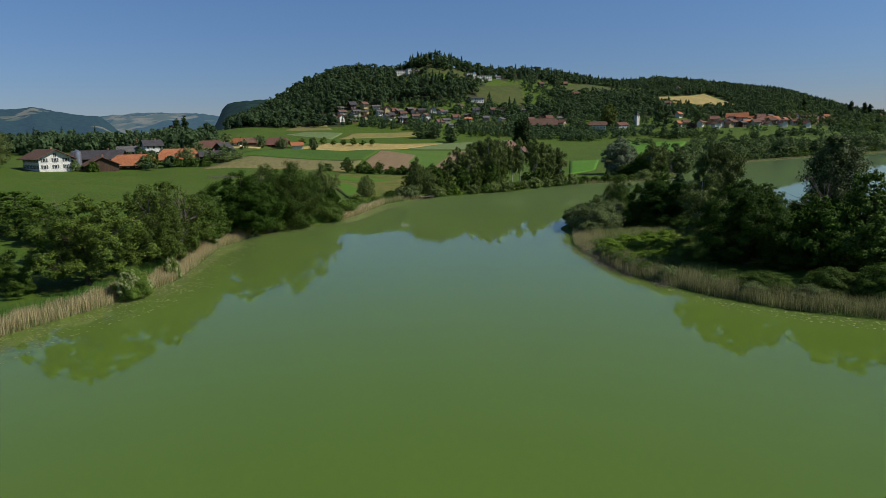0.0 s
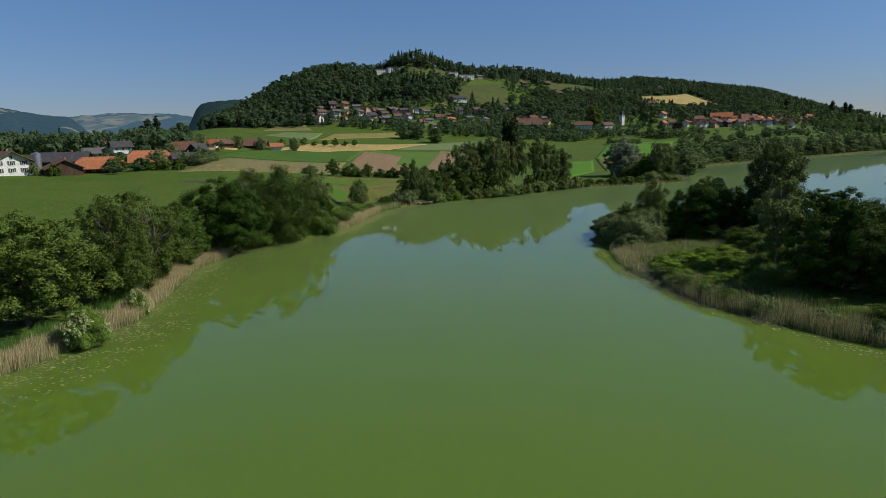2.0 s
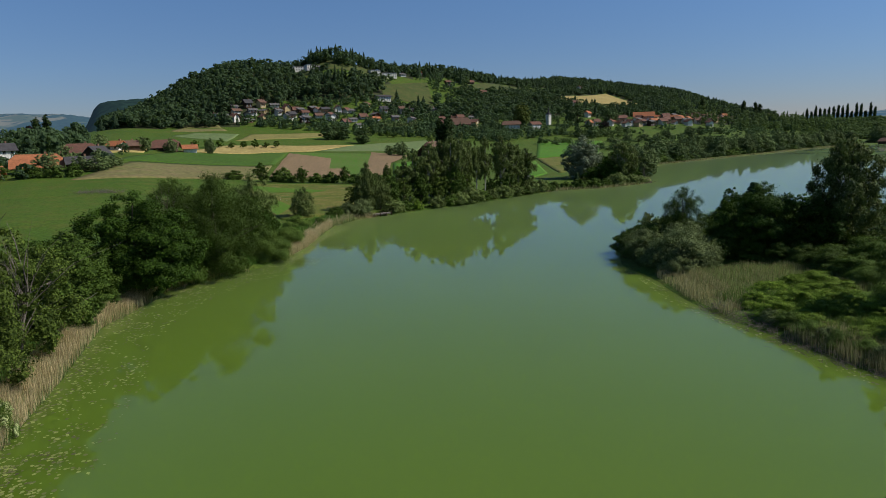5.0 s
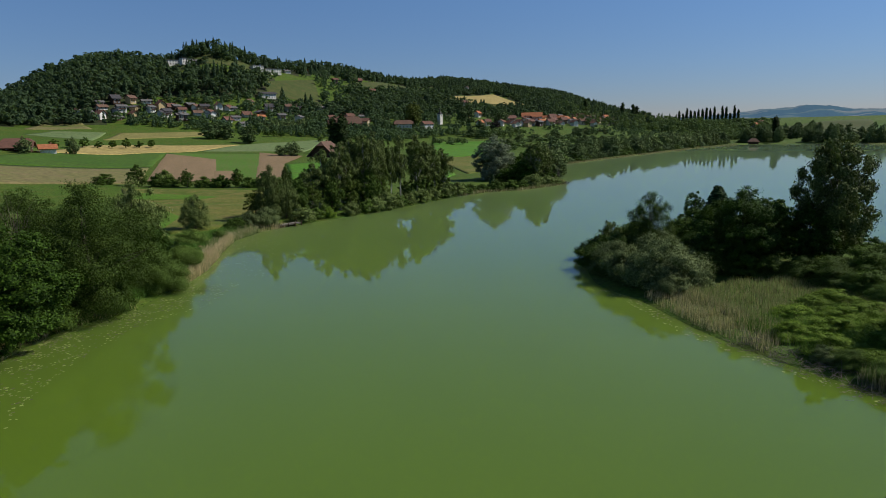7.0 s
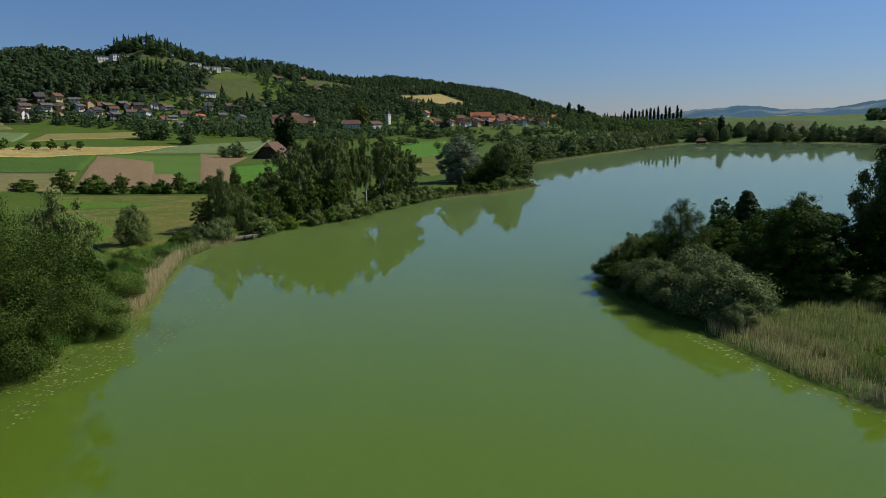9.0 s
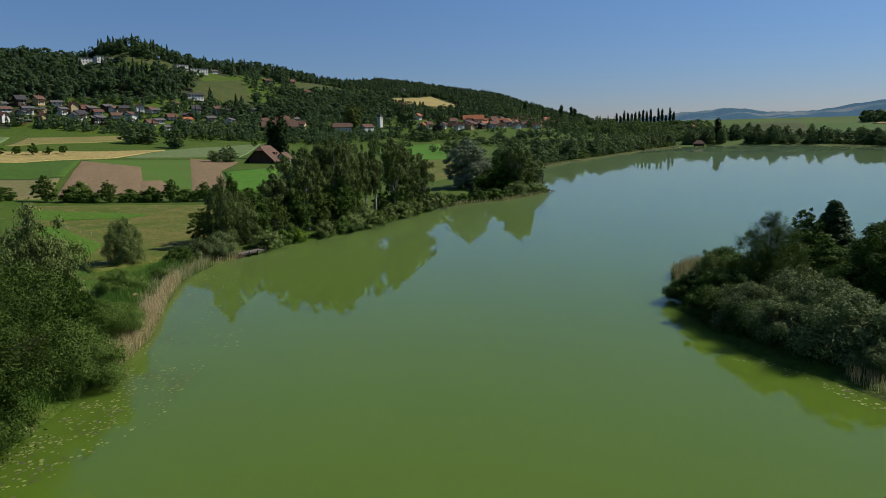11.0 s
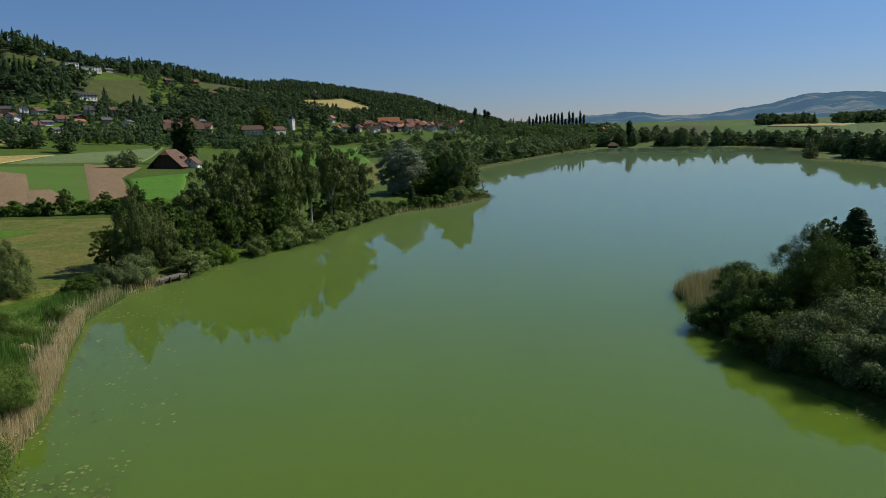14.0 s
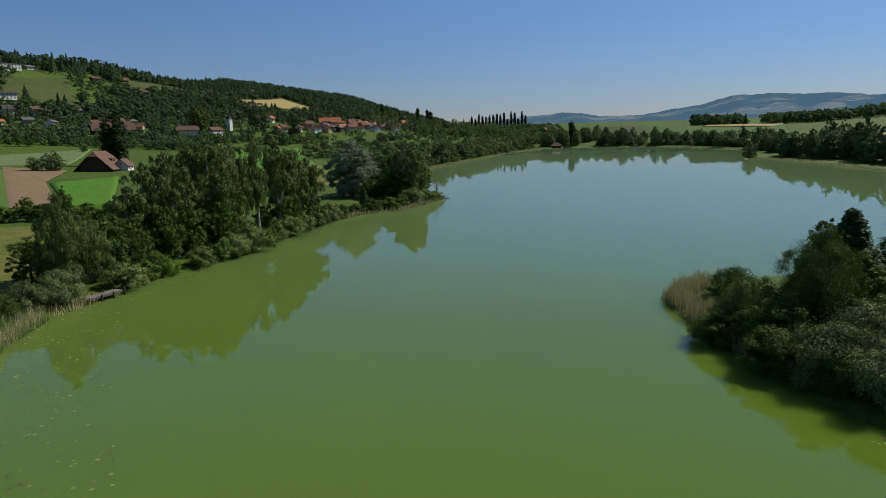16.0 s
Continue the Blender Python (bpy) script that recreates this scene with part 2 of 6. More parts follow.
M = {
    "water": water_material(),
    "grass": mottled("pasture_grass", [(0.054, 0.112, 0.007), (0.072, 0.128, 0.009), (0.104, 0.122, 0.018)], 0.03, relief=0.5, fine=50, depth=0.3),
    "meadow": mottled("dry_meadow", [(0.15, 0.155, 0.03), (0.092, 0.135, 0.014), (0.215, 0.18, 0.055)], 0.05, fine=30, relief=0.5, depth=0.3),
    "crop": mottled("green_crop", [(0.054, 0.122, 0.011), (0.068, 0.136, 0.013), (0.066, 0.112, 0.014)], 0.03, fine=20),
    "crop_bright": mottled("bright_green_crop", [(0.07, 0.2, 0.01), (0.084, 0.21, 0.012), (0.095, 0.175, 0.016)], 0.03, fine=20),
    "seedlings": mottled("seedling_rows", [(0.074, 0.185, 0.012), (0.092, 0.175, 0.02), (0.14, 0.14, 0.045)], 0.09, fine=24, stretch=(5, 0.3, 1)),
    "mown": mottled("mown_pasture", [(0.07, 0.172, 0.008), (0.084, 0.182, 0.01), (0.1, 0.165, 0.016)], 0.05, fine=30),
    "crop_pale": mottled("pale_green_crop", [(0.14, 0.2, 0.07), (0.16, 0.21, 0.08), (0.12, 0.18, 0.06)], 0.03, fine=20),
    "wheat": mottled("ripening_barley", [(0.37, 0.29, 0.1), (0.42, 0.33, 0.12), (0.3, 0.25, 0.08)], 0.04, fine=12),
    "hay": mottled("cut_hay_stubble", [(0.22, 0.2, 0.06), (0.26, 0.23, 0.075), (0.17, 0.17, 0.045)], 0.04, fine=16),
    "soil": mottled("bare_tilled_soil", [(0.24, 0.165, 0.088), (0.28, 0.19, 0.105), (0.2, 0.155, 0.07)], 0.08, fine=20, stretch=(4, 0.3, 1)),
    "stubble": mottled("sparse_seedlings_on_soil", [(0.19, 0.17, 0.065), (0.16, 0.17, 0.05), (0.22, 0.17, 0.08)], 0.05, fine=12),
    # olive hill grass, its colour also darkened to offset strong sun on slopes
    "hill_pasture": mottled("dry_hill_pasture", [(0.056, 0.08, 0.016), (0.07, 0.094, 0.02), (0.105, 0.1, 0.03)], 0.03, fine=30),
    "leaf_dark": leafy("maple_leaves", (0.019, 0.052, 0.004), (0.052, 0.106, 0.009)),
    "leaf_bank": leafy("bank_willow_leaves", (0.02, 0.046, 0.006), (0.064, 0.1, 0.016)),
    # far-shore leaf colours, lightened so that distance haze is painted in
    "leaf_far": leafy("lakeside_leaves", (0.088, 0.136, 0.044), (0.17, 0.23, 0.08)),
    "leaf_far_dark": leafy("park_leaves", (0.05, 0.09, 0.032), (0.105, 0.16, 0.054)),
    "leaf_shore": leafy("shore_willow_leaves", (0.085, 0.13, 0.032), (0.19, 0.245, 0.07)),
    "leaf_round": leafy("sallow_leaves", (0.055, 0.105, 0.016), (0.13, 0.2, 0.036)),
    "reed_lush": leafy("lush_sedge", (0.058, 0.135, 0.022), (0.125, 0.24, 0.048), 0.1, 0.3),
    "leaf_oak": leafy("oak_leaves", (0.038, 0.072, 0.009), (0.105, 0.15, 0.024)),
    "leaf_mid": leafy("ash_leaves", (0.036, 0.077, 0.009), (0.085, 0.14, 0.02)),
    "leaf_grove": leafy("alder_leaves", (0.03, 0.068, 0.009), (0.085, 0.14, 0.02)),
    "leaf_elder": leafy("elder_leaves", (0.07, 0.13, 0.018), (0.14, 0.22, 0.035)),
    "leaf_linden": leafy("linden_leaves", (0.09, 0.13, 0.02), (0.16, 0.2, 0.04)),
    "leaf_birch": leafy("birch_leaves", (0.075, 0.11, 0.026), (0.145, 0.185, 0.055)),
    "leaf_willow": leafy("grey_willow_leaves", (0.072, 0.108, 0.033), (0.16, 0.202, 0.075)),
    "leaf_silver": leafy("silver_willow_leaves", (0.125, 0.16, 0.09), (0.22, 0.265, 0.165)),
    "leaf_bright": leafy("young_alder_leaves", (0.092, 0.172, 0.014), (0.185, 0.28, 0.03)),
    "needle": leafy("spruce_needles", (0.018, 0.044, 0.013), (0.05, 0.095, 0.028), 0.2, 0.1),
    "pine_needle": leafy("pine_needles", (0.04, 0.065, 0.018), (0.095, 0.125, 0.04), 0.2, 0.1),
    "poplar": leafy("poplar_leaves", (0.012, 0.03, 0.006), (0.035, 0.06, 0.014)),
    "copper": leafy("copper_beech_leaves", (0.012, 0.009, 0.01), (0.03, 0.018, 0.02)),
    "blossom": leafy("elder_blossom", (0.24, 0.31, 0.1), (0.46, 0.5, 0.24), 0.1, 0.2),
    "reed_dry": leafy("dry_reed", (0.4, 0.328, 0.18), (0.74, 0.635, 0.38), 0.05, 0.45, (0.6, 0.45, 0.2)),
    "reed_green": leafy("green_reed", (0.11, 0.165, 0.05), (0.23, 0.29, 0.11), 0.1, 0.35),
    "pad": leafy("lily_pad", (0.1, 0.09, 0.045), (0.22, 0.26, 0.07), 0.3, 0.0),
    "bark": mottled("grey_brown_bark", [(0.10, 0.08, 0.06), (0.16, 0.13, 0.10), (0.06, 0.05, 0.04)], 1.5, relief=0.8, stretch=(1, 1, 0.25)),
    "bark_birch": mottled("white_birch_bark", [(0.6, 0.58, 0.53), (0.5, 0.48, 0.43), (0.1, 0.09, 0.08)], 1.2, relief=0.3, stretch=(0.4, 0.4, 1.6)),
    "dead": mottled("bleached_dead_wood", [(0.24, 0.21, 0.175), (0.19, 0.16, 0.135), (0.12, 0.1, 0.085)], 2, relief=0.5),
}


def link_mesh(name, mesh, mat, parent=None, label=""):
    if mat is not None:
        mesh.materials.append(mat)
    ob = new(name, mesh)
    ob.parent = parent
    return tagged(ob, label)


def part(name, bm, mat, parent=None, label=""):
    """One mesh object out of a bmesh, under a thing or a part."""
    mesh = bpy.data.meshes.new(name)
    bm.to_mesh(mesh)
    bm.free()
    return link_mesh(name, mesh, mat, parent, label)


def mesh_of(name, verts, faces, smooth=False):
    """A mesh from arrays: faces all have the same number of corners."""
    verts, faces = np.asarray(verts, np.float32), np.asarray(faces, np.int32)
    mesh = bpy.data.meshes.new(name)
    n, k = faces.shape
    mesh.vertices.add(len(verts))
    mesh.vertices.foreach_set("co", verts.ravel())
    mesh.loops.add(n * k)
    mesh.loops.foreach_set("vertex_index", faces.ravel())
    mesh.polygons.add(n)
    mesh.polygons.foreach_set("loop_start", np.arange(0, n * k, k, dtype=np.int32))
    if smooth:
        mesh.polygons.foreach_set("use_smooth", np.ones(n, bool))
    mesh.update(calc_edges=True)
    return mesh


# ---- the ground and the lake ----
def build_ground():
    cx, cy = -5.0, 70.0
    angles = np.concatenate([np.arange(-52, 96, 0.5), np.arange(96, 308, 5.0)])
    rings = np.concatenate([np.geomspace(15, 420, 260), np.geomspace(420, 4700, 86)[1:]])
    a, r = np.meshgrid(np.radians(angles), rings)
    x, y = cx + r * np.sin(a), cy + r * np.cos(a)
    z = height(x, y)
    n, m = len(rings), len(angles)
    verts = np.stack([x, y, z], 2).reshape(-1, 3)
    i, j = np.meshgrid(np.arange(n - 1), np.arange(m), indexing="ij")
    k = (j + 1) % m
    faces = np.stack([i * m + j, i * m + k, (i + 1) * m + k, (i + 1) * m + j], 2).reshape(-1, 4)[:, ::-1]
    ground = link_mesh("ground", mesh_of("ground", verts, faces, True), M["grass"])
    return tagged(ground, "green pasture and farmland rising from the lake shore to a wooded hill", "ground", kind="structure")


ground = build_ground()


def build_water():
    n = 24
    g = np.linspace(-160, 620, n)
    x, y = np.meshgrid(g, g)
    i, j = np.meshgrid(np.arange(n - 1), np.arange(n - 1), indexing="ij")
    faces = np.stack([i * n + j, i * n + j + 1, (i + 1) * n + j + 1, (i + 1) * n + j], 2).reshape(-1, 4)
    mesh = mesh_of("lake_water", np.stack([x, y, x * 0], 2).reshape(-1, 3), faces)
    return tagged(link_mesh("lake_water", mesh, M["water"]), "calm algae-green lake water with soft reflections", "water", kind="structure")


build_water()


def field(name, corners, mat, label, lift=0.35, step=4.0):
    """A field with four corners on the ground, its crop standing a little above it."""
    c = np.array(corners, float)
    nu = int(max(np.hypot(*(c[1] - c[0])), np.hypot(*(c[2] - c[3]))) / step) + 2
    nv = int(max(np.hypot(*(c[3] - c[0])), np.hypot(*(c[2] - c[1]))) / step) + 2
    # the crop falls off within half a metre at the margin
    rim = [np.concatenate([[0], np.linspace(0.5 / (step * k), 1 - 0.5 / (step * k), k), [1]]) for k in (nu, nv)]
    nu, nv = nu + 2, nv + 2
    u, v = np.meshgrid(*rim)
    p = sum(w[..., None] * q for w, q in zip(((1 - u) * (1 - v), u * (1 - v), u * v, (1 - u) * v), c))
    z = height(p[..., 0], p[..., 1])
    edge = (u < 1e-6) | (u > 1 - 1e-6) | (v < 1e-6) | (v > 1 - 1e-6)
    z = z + np.where(edge, -0.4 if lift < 0.36 else 0.34, lift)
    i, j = np.meshgrid(np.arange(nv - 1), np.arange(nu - 1), indexing="ij")
    faces = np.stack([i * nu + j, i * nu + j + 1, (i + 1) * nu + j + 1, (i + 1) * nu + j], 2).reshape(-1, 4)
    ob = link_mesh(name, mesh_of(name, np.stack([p[..., 0], p[..., 1], z], 2).reshape(-1, 3), faces), M[mat])
    return tagged(ob, label, "field", kind="structure")


M["ditch"] = mottled("rank_dark_grass", [(0.03, 0.06, 0.012), (0.04, 0.07, 0.014), (0.05, 0.06, 0.02)], 0.3)
# fields between the shore and the foot of the hill
field("stubble_field", ((-98, 275), (-97, 338), (-44, 374), (-42, 309)), "stubble", "sparsely sprouting olive-brown field")
field("crop_field", ((-106, 344), (-99, 424), (-43, 486), (-43, 379)), "crop", "even green grain field")
field("barley_field", ((-99, 429), (-84, 520), (2, 576), (-29, 510)), "wheat", "pale yellow ripening barley field")
field("crop_field", ((-41.5, 486), (22, 490), (6, 312), (-41, 313)), "seedlings", "fresh green seedling rows beside bare soil")
field("ploughed_field", ((-40.6, 314), (-42, 474), (-16.5, 434), (-18, 311)), "soil", "bare pinkish-brown tilled soil field", 0.38)
field("ploughed_field", ((-19, 312), (-18.6, 354), (-11.6, 354), (-9, 312)), "soil", "bare pinkish-brown corner of the tilled field", 0.39)
field("ploughed_field", ((10, 501), (33, 474), (14, 400), (0, 372)), "soil", "bare brown tilled strip", 0.38)
field("ploughed_field", ((0.4, 380), (14.6, 403), (6, 318), (-5, 312)), "soil", "bare brown tilled strip", 0.39)
field("crop_field", ((7, 308), (15, 398), (44, 424), (16, 304)), "crop_bright", "bright green clover field")
field("crop_field", ((-24, 516), (4, 577), (80, 670), (40, 520)), "crop_pale", "pale bluish-green grain field")
field("barley_field", ((-86, 565), (-82, 628), (-15, 700), (-18, 652)), "hay", "yellowish hay field below the village")
field("hay_field", ((-133, 577), (-127, 628), (-91, 630), (-90, 553)), "crop_pale", "pale mown hay field")
field("hay_field", ((-146, 634), (-148, 684), (-116, 692), (-104, 656)), "stubble", "mown hay field with pale swathes")
field("barley_field", ((-127, 386), (-125, 404), (-112, 426), (-107, 398)), "wheat", "small pale barley strip beside the farms")
field("crop_field", ((108, 448), (180, 675), (245, 672), (160, 476)), "crop_bright", "bright green meadow strip beyond the grove")
field("meadow", ((80, 324), (106, 442), (157, 469), (114, 358)), "meadow", "dry tan meadow beyond the grove")
field("crop_field", ((56, 292), (77, 402), (98, 416), (74, 322)), "crop_bright", "bright green meadow corner beyond the grove")
field("meadow", ((-46, 290), (0, 274), (-8, 240), (-40, 250)), "meadow", "tall dry grass meadow along the hedge", 0.3)
field("meadow", ((-44, 254), (-6, 243), (-14, 211), (-28, 203)), "meadow", "tall dry grass meadow behind the reeds", 0.33)
field("pasture", ((-43, 281), (-18, 261), (-23, 256), (-41, 264)), "mown", "bright green mown strip in the dry meadow", 0.36)
field("pasture", ((-41, 252), (-35.4, 250), (-27, 226), (-29.6, 210)), "mown", "bright green grazed wedge in the dry meadow", 0.36)
field("field_track", ((-98, 338.5), (-98, 341.5), (-43.5, 377.5), (-43.5, 375)), "ditch", "dark grassy ditch between two fields", 0.5, 2)
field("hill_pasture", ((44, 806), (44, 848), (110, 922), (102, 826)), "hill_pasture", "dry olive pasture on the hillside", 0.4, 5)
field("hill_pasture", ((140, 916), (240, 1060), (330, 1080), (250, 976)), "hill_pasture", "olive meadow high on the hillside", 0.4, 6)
field("barley_slope", ((282, 960), (329, 997), (415, 1068), (419, 961)), "wheat", "pale ripe barley on the hillside", 0.5, 6)
field("barley_slope", ((282, 960), (419, 961), (351, 912), (329, 925)), "wheat", "pale ripe barley on the hillside", 0.5, 6)
field("crop_field", ((626, 580), (684, 622), (930, 573), (680, 452)), "crop", "green grain slope above the far shore", 0.4, 10)
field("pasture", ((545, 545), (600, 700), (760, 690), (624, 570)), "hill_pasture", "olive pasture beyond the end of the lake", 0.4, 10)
field("barley_field", ((716, 567), (792, 591), (785, 505), (744, 500)), "wheat", "pale barley strip on the far slope", 1.2, 10)
field("barley_field", ((636, 373), (655, 378), (644, 346), (591, 331)), "wheat", "pale barley strip above the far trees", 0.8, 8)
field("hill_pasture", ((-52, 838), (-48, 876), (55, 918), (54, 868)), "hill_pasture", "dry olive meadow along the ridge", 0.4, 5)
CLEARINGS = {
    "pasture_slope": [(42, 845), (112, 925), (103, 828), (71, 802), (46, 804)],
    "ridge_meadow": [(-50, 880), (-23, 868), (9, 868), (57, 925), (56, 870), (2, 820), (-54, 834)],
    "upper_meadow": [(137, 914), (251, 1076), (337, 1083), (251, 975), (176, 915)],
    "barley_slope": [(276, 962), (327, 1003), (419, 1076), (426, 957), (351, 904), (322, 920), (300, 938)],
}


def backdrop_hill(name, bearings, slopes, near, far, label, seed, mat="distance", fade=3.0):
    """A distant range: a long wooded rise whose crest stands at the given slopes above eye level."""
    a = np.arange(bearings[0], bearings[-1] + 0.01, 0.25)
    s = np.interp(a, bearings, slopes)
    rng = np.random.default_rng(seed)
    s = s + 0.0012 * np.convolve(rng.normal(0, 1, len(a) + 8), np.ones(9) / 3, "valid")
    fall = np.clip(np.minimum(a - a[0], a[-1] - a) / fade, 0, 1)
    rows = np.linspace(0, 1, 26)
    r = near + (far - near) * rows[:, None] + 0 * a
    z = 12 + (20 + s * far - 12) * np.interp(rows, [0, 0.25, 0.6, 0.9, 1], [0, 0.2, 0.6, 0.96, 1])[:, None] * fall
    z = z + 4 * np.sin(a * 2.1 + rows[:, None] * 5) * np.sin(rows * 3.14)[:, None]
    th = np.radians(a)
    verts = np.stack([r * np.sin(th), r * np.cos(th), z], 2).reshape(-1, 3)
    n, m = r.shape
    i, j = np.meshgrid(np.arange(n - 1), np.arange(m - 1), indexing="ij")
    faces = np.stack([i * m + j + 1, i * m + j, (i + 1) * m + j, (i + 1) * m + j + 1], 2).reshape(-1, 4)[:, ::-1]
    ob = link_mesh(name, mesh_of(name, verts, faces, True), M[mat])
    return tagged(ob, label, "hills", kind="structure")


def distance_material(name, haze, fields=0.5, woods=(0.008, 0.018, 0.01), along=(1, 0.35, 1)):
    """Far woods and fields with summer haze painted in as emission. fields: from 0, all woods, to 1."""
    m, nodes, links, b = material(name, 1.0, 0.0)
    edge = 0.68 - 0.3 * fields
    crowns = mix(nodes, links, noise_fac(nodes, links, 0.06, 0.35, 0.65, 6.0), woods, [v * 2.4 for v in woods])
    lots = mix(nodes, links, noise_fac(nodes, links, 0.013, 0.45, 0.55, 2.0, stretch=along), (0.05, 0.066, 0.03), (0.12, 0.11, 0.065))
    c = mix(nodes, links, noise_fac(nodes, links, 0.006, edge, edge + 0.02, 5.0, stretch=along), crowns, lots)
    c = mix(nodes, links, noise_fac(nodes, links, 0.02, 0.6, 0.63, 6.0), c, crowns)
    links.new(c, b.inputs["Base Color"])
    # the slopes glow faintly blue to imitate light scattered by the air
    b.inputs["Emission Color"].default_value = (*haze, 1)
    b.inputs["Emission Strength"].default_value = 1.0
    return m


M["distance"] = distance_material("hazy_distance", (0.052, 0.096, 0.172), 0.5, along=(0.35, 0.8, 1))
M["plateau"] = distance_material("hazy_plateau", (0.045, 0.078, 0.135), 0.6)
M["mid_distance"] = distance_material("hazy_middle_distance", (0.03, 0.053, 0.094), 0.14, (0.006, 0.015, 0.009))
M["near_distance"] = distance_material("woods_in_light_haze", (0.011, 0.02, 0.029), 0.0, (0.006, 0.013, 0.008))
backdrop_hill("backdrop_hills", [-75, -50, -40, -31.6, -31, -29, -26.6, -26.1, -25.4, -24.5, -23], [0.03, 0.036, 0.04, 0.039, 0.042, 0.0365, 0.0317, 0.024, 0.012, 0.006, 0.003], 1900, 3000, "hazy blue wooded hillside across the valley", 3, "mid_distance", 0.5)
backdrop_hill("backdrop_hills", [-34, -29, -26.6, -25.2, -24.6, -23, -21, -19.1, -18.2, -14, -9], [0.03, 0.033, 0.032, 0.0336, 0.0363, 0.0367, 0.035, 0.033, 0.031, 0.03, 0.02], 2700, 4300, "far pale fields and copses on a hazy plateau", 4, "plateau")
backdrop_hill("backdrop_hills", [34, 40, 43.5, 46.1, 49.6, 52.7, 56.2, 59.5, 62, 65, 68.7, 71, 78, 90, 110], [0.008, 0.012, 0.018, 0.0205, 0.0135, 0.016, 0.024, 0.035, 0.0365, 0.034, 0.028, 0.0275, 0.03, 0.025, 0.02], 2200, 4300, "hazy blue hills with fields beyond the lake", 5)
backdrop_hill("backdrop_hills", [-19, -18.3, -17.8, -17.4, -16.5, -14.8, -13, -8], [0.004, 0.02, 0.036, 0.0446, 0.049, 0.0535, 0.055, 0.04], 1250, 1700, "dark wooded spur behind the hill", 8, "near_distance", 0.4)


# ---- trees and shrubs ----
def tube(rings_at, radii, sides=7):
    """Vertices and quads of a tapered tube along points."""
    pts = np.array(rings_at, float)
    ang = np.linspace(0, 2 * np.pi, sides, endpoint=False)
    ways = np.gradient(pts, axis=0)
    verts = []
    for p, w, rad in zip(pts, ways, radii):
        w = w / (np.linalg.norm(w) + 1e-9)
        side = np.cross(w, (0.3, 1, 0.1) if abs(w[1]) < 0.9 else (1, 0, 0))
        side /= np.linalg.norm(side)
        up = np.cross(w, side)
        verts.append(p + rad * (np.cos(ang)[:, None] * side + np.sin(ang)[:, None] * up))
    n = len(pts)
    i, j = np.meshgrid(np.arange(n - 1), np.arange(sides), indexing="ij")
    k = (j + 1) % sides
    faces = np.stack([i * sides + j, i * sides + k, (i + 1) * sides + k, (i + 1) * sides + j], 2).reshape(-1, 4)
    return np.concatenate(verts), faces


def join(pieces):
    verts, faces, base = [], [], 0
    for v, f in pieces:
        verts.append(v)
        faces.append(f + base)
        base += len(v)
    return np.concatenate(verts), np.concatenate(faces)


def leaves_at(rng, centres, spread, count, size, droop=0.0, up=0.4, long=1.5, ways=None, rough=0.55):
    """Pointed leaves and leaf sprays (one triangle each) strewn about the centres."""
    n = len(centres) * count
    c = np.repeat(centres, count, 0)
    s = np.repeat(spread, count)[:, None]
    off = np.clip(rng.normal(0, 1, (n, 3)), -1.9, 1.9) * s * np.array([0.62, 0.62, 0.46])
    if droop:
        off[:, 2] -= np.abs(rng.normal(0, droop, n)) * s[:, 0]
    p = c + off
    out = off / (np.linalg.norm(off, axis=1, keepdims=True) + 1e-6)
    if ways is not None:
        out = out * 0.8 + np.repeat(ways, count, 0) * 0.7
    normal = rng.normal(0, rough, (n, 3)) + out * 0.8 + np.array([0, 0, up])
    normal /= np.linalg.norm(normal, axis=1, keepdims=True)
    along = rng.normal(0, 1, (n, 3)) + np.array([0, 0, -1.5 * droop])
    along -= normal * (along * normal).sum(1, keepdims=True)
    along /= np.linalg.norm(along, axis=1, keepdims=True) + 1e-6
    across = np.cross(normal, along)
    k = size * rng.uniform(0.6, 1.35, (n, 1))
    v = np.stack([p - along * k * long * 0.45 + across * k * 0.5, p - along * k * long * 0.3 - across * k * 0.5, p + along * k * long * 0.6], 1).reshape(-1, 3)
    return v, np.arange(n * 3).reshape(n, 3)


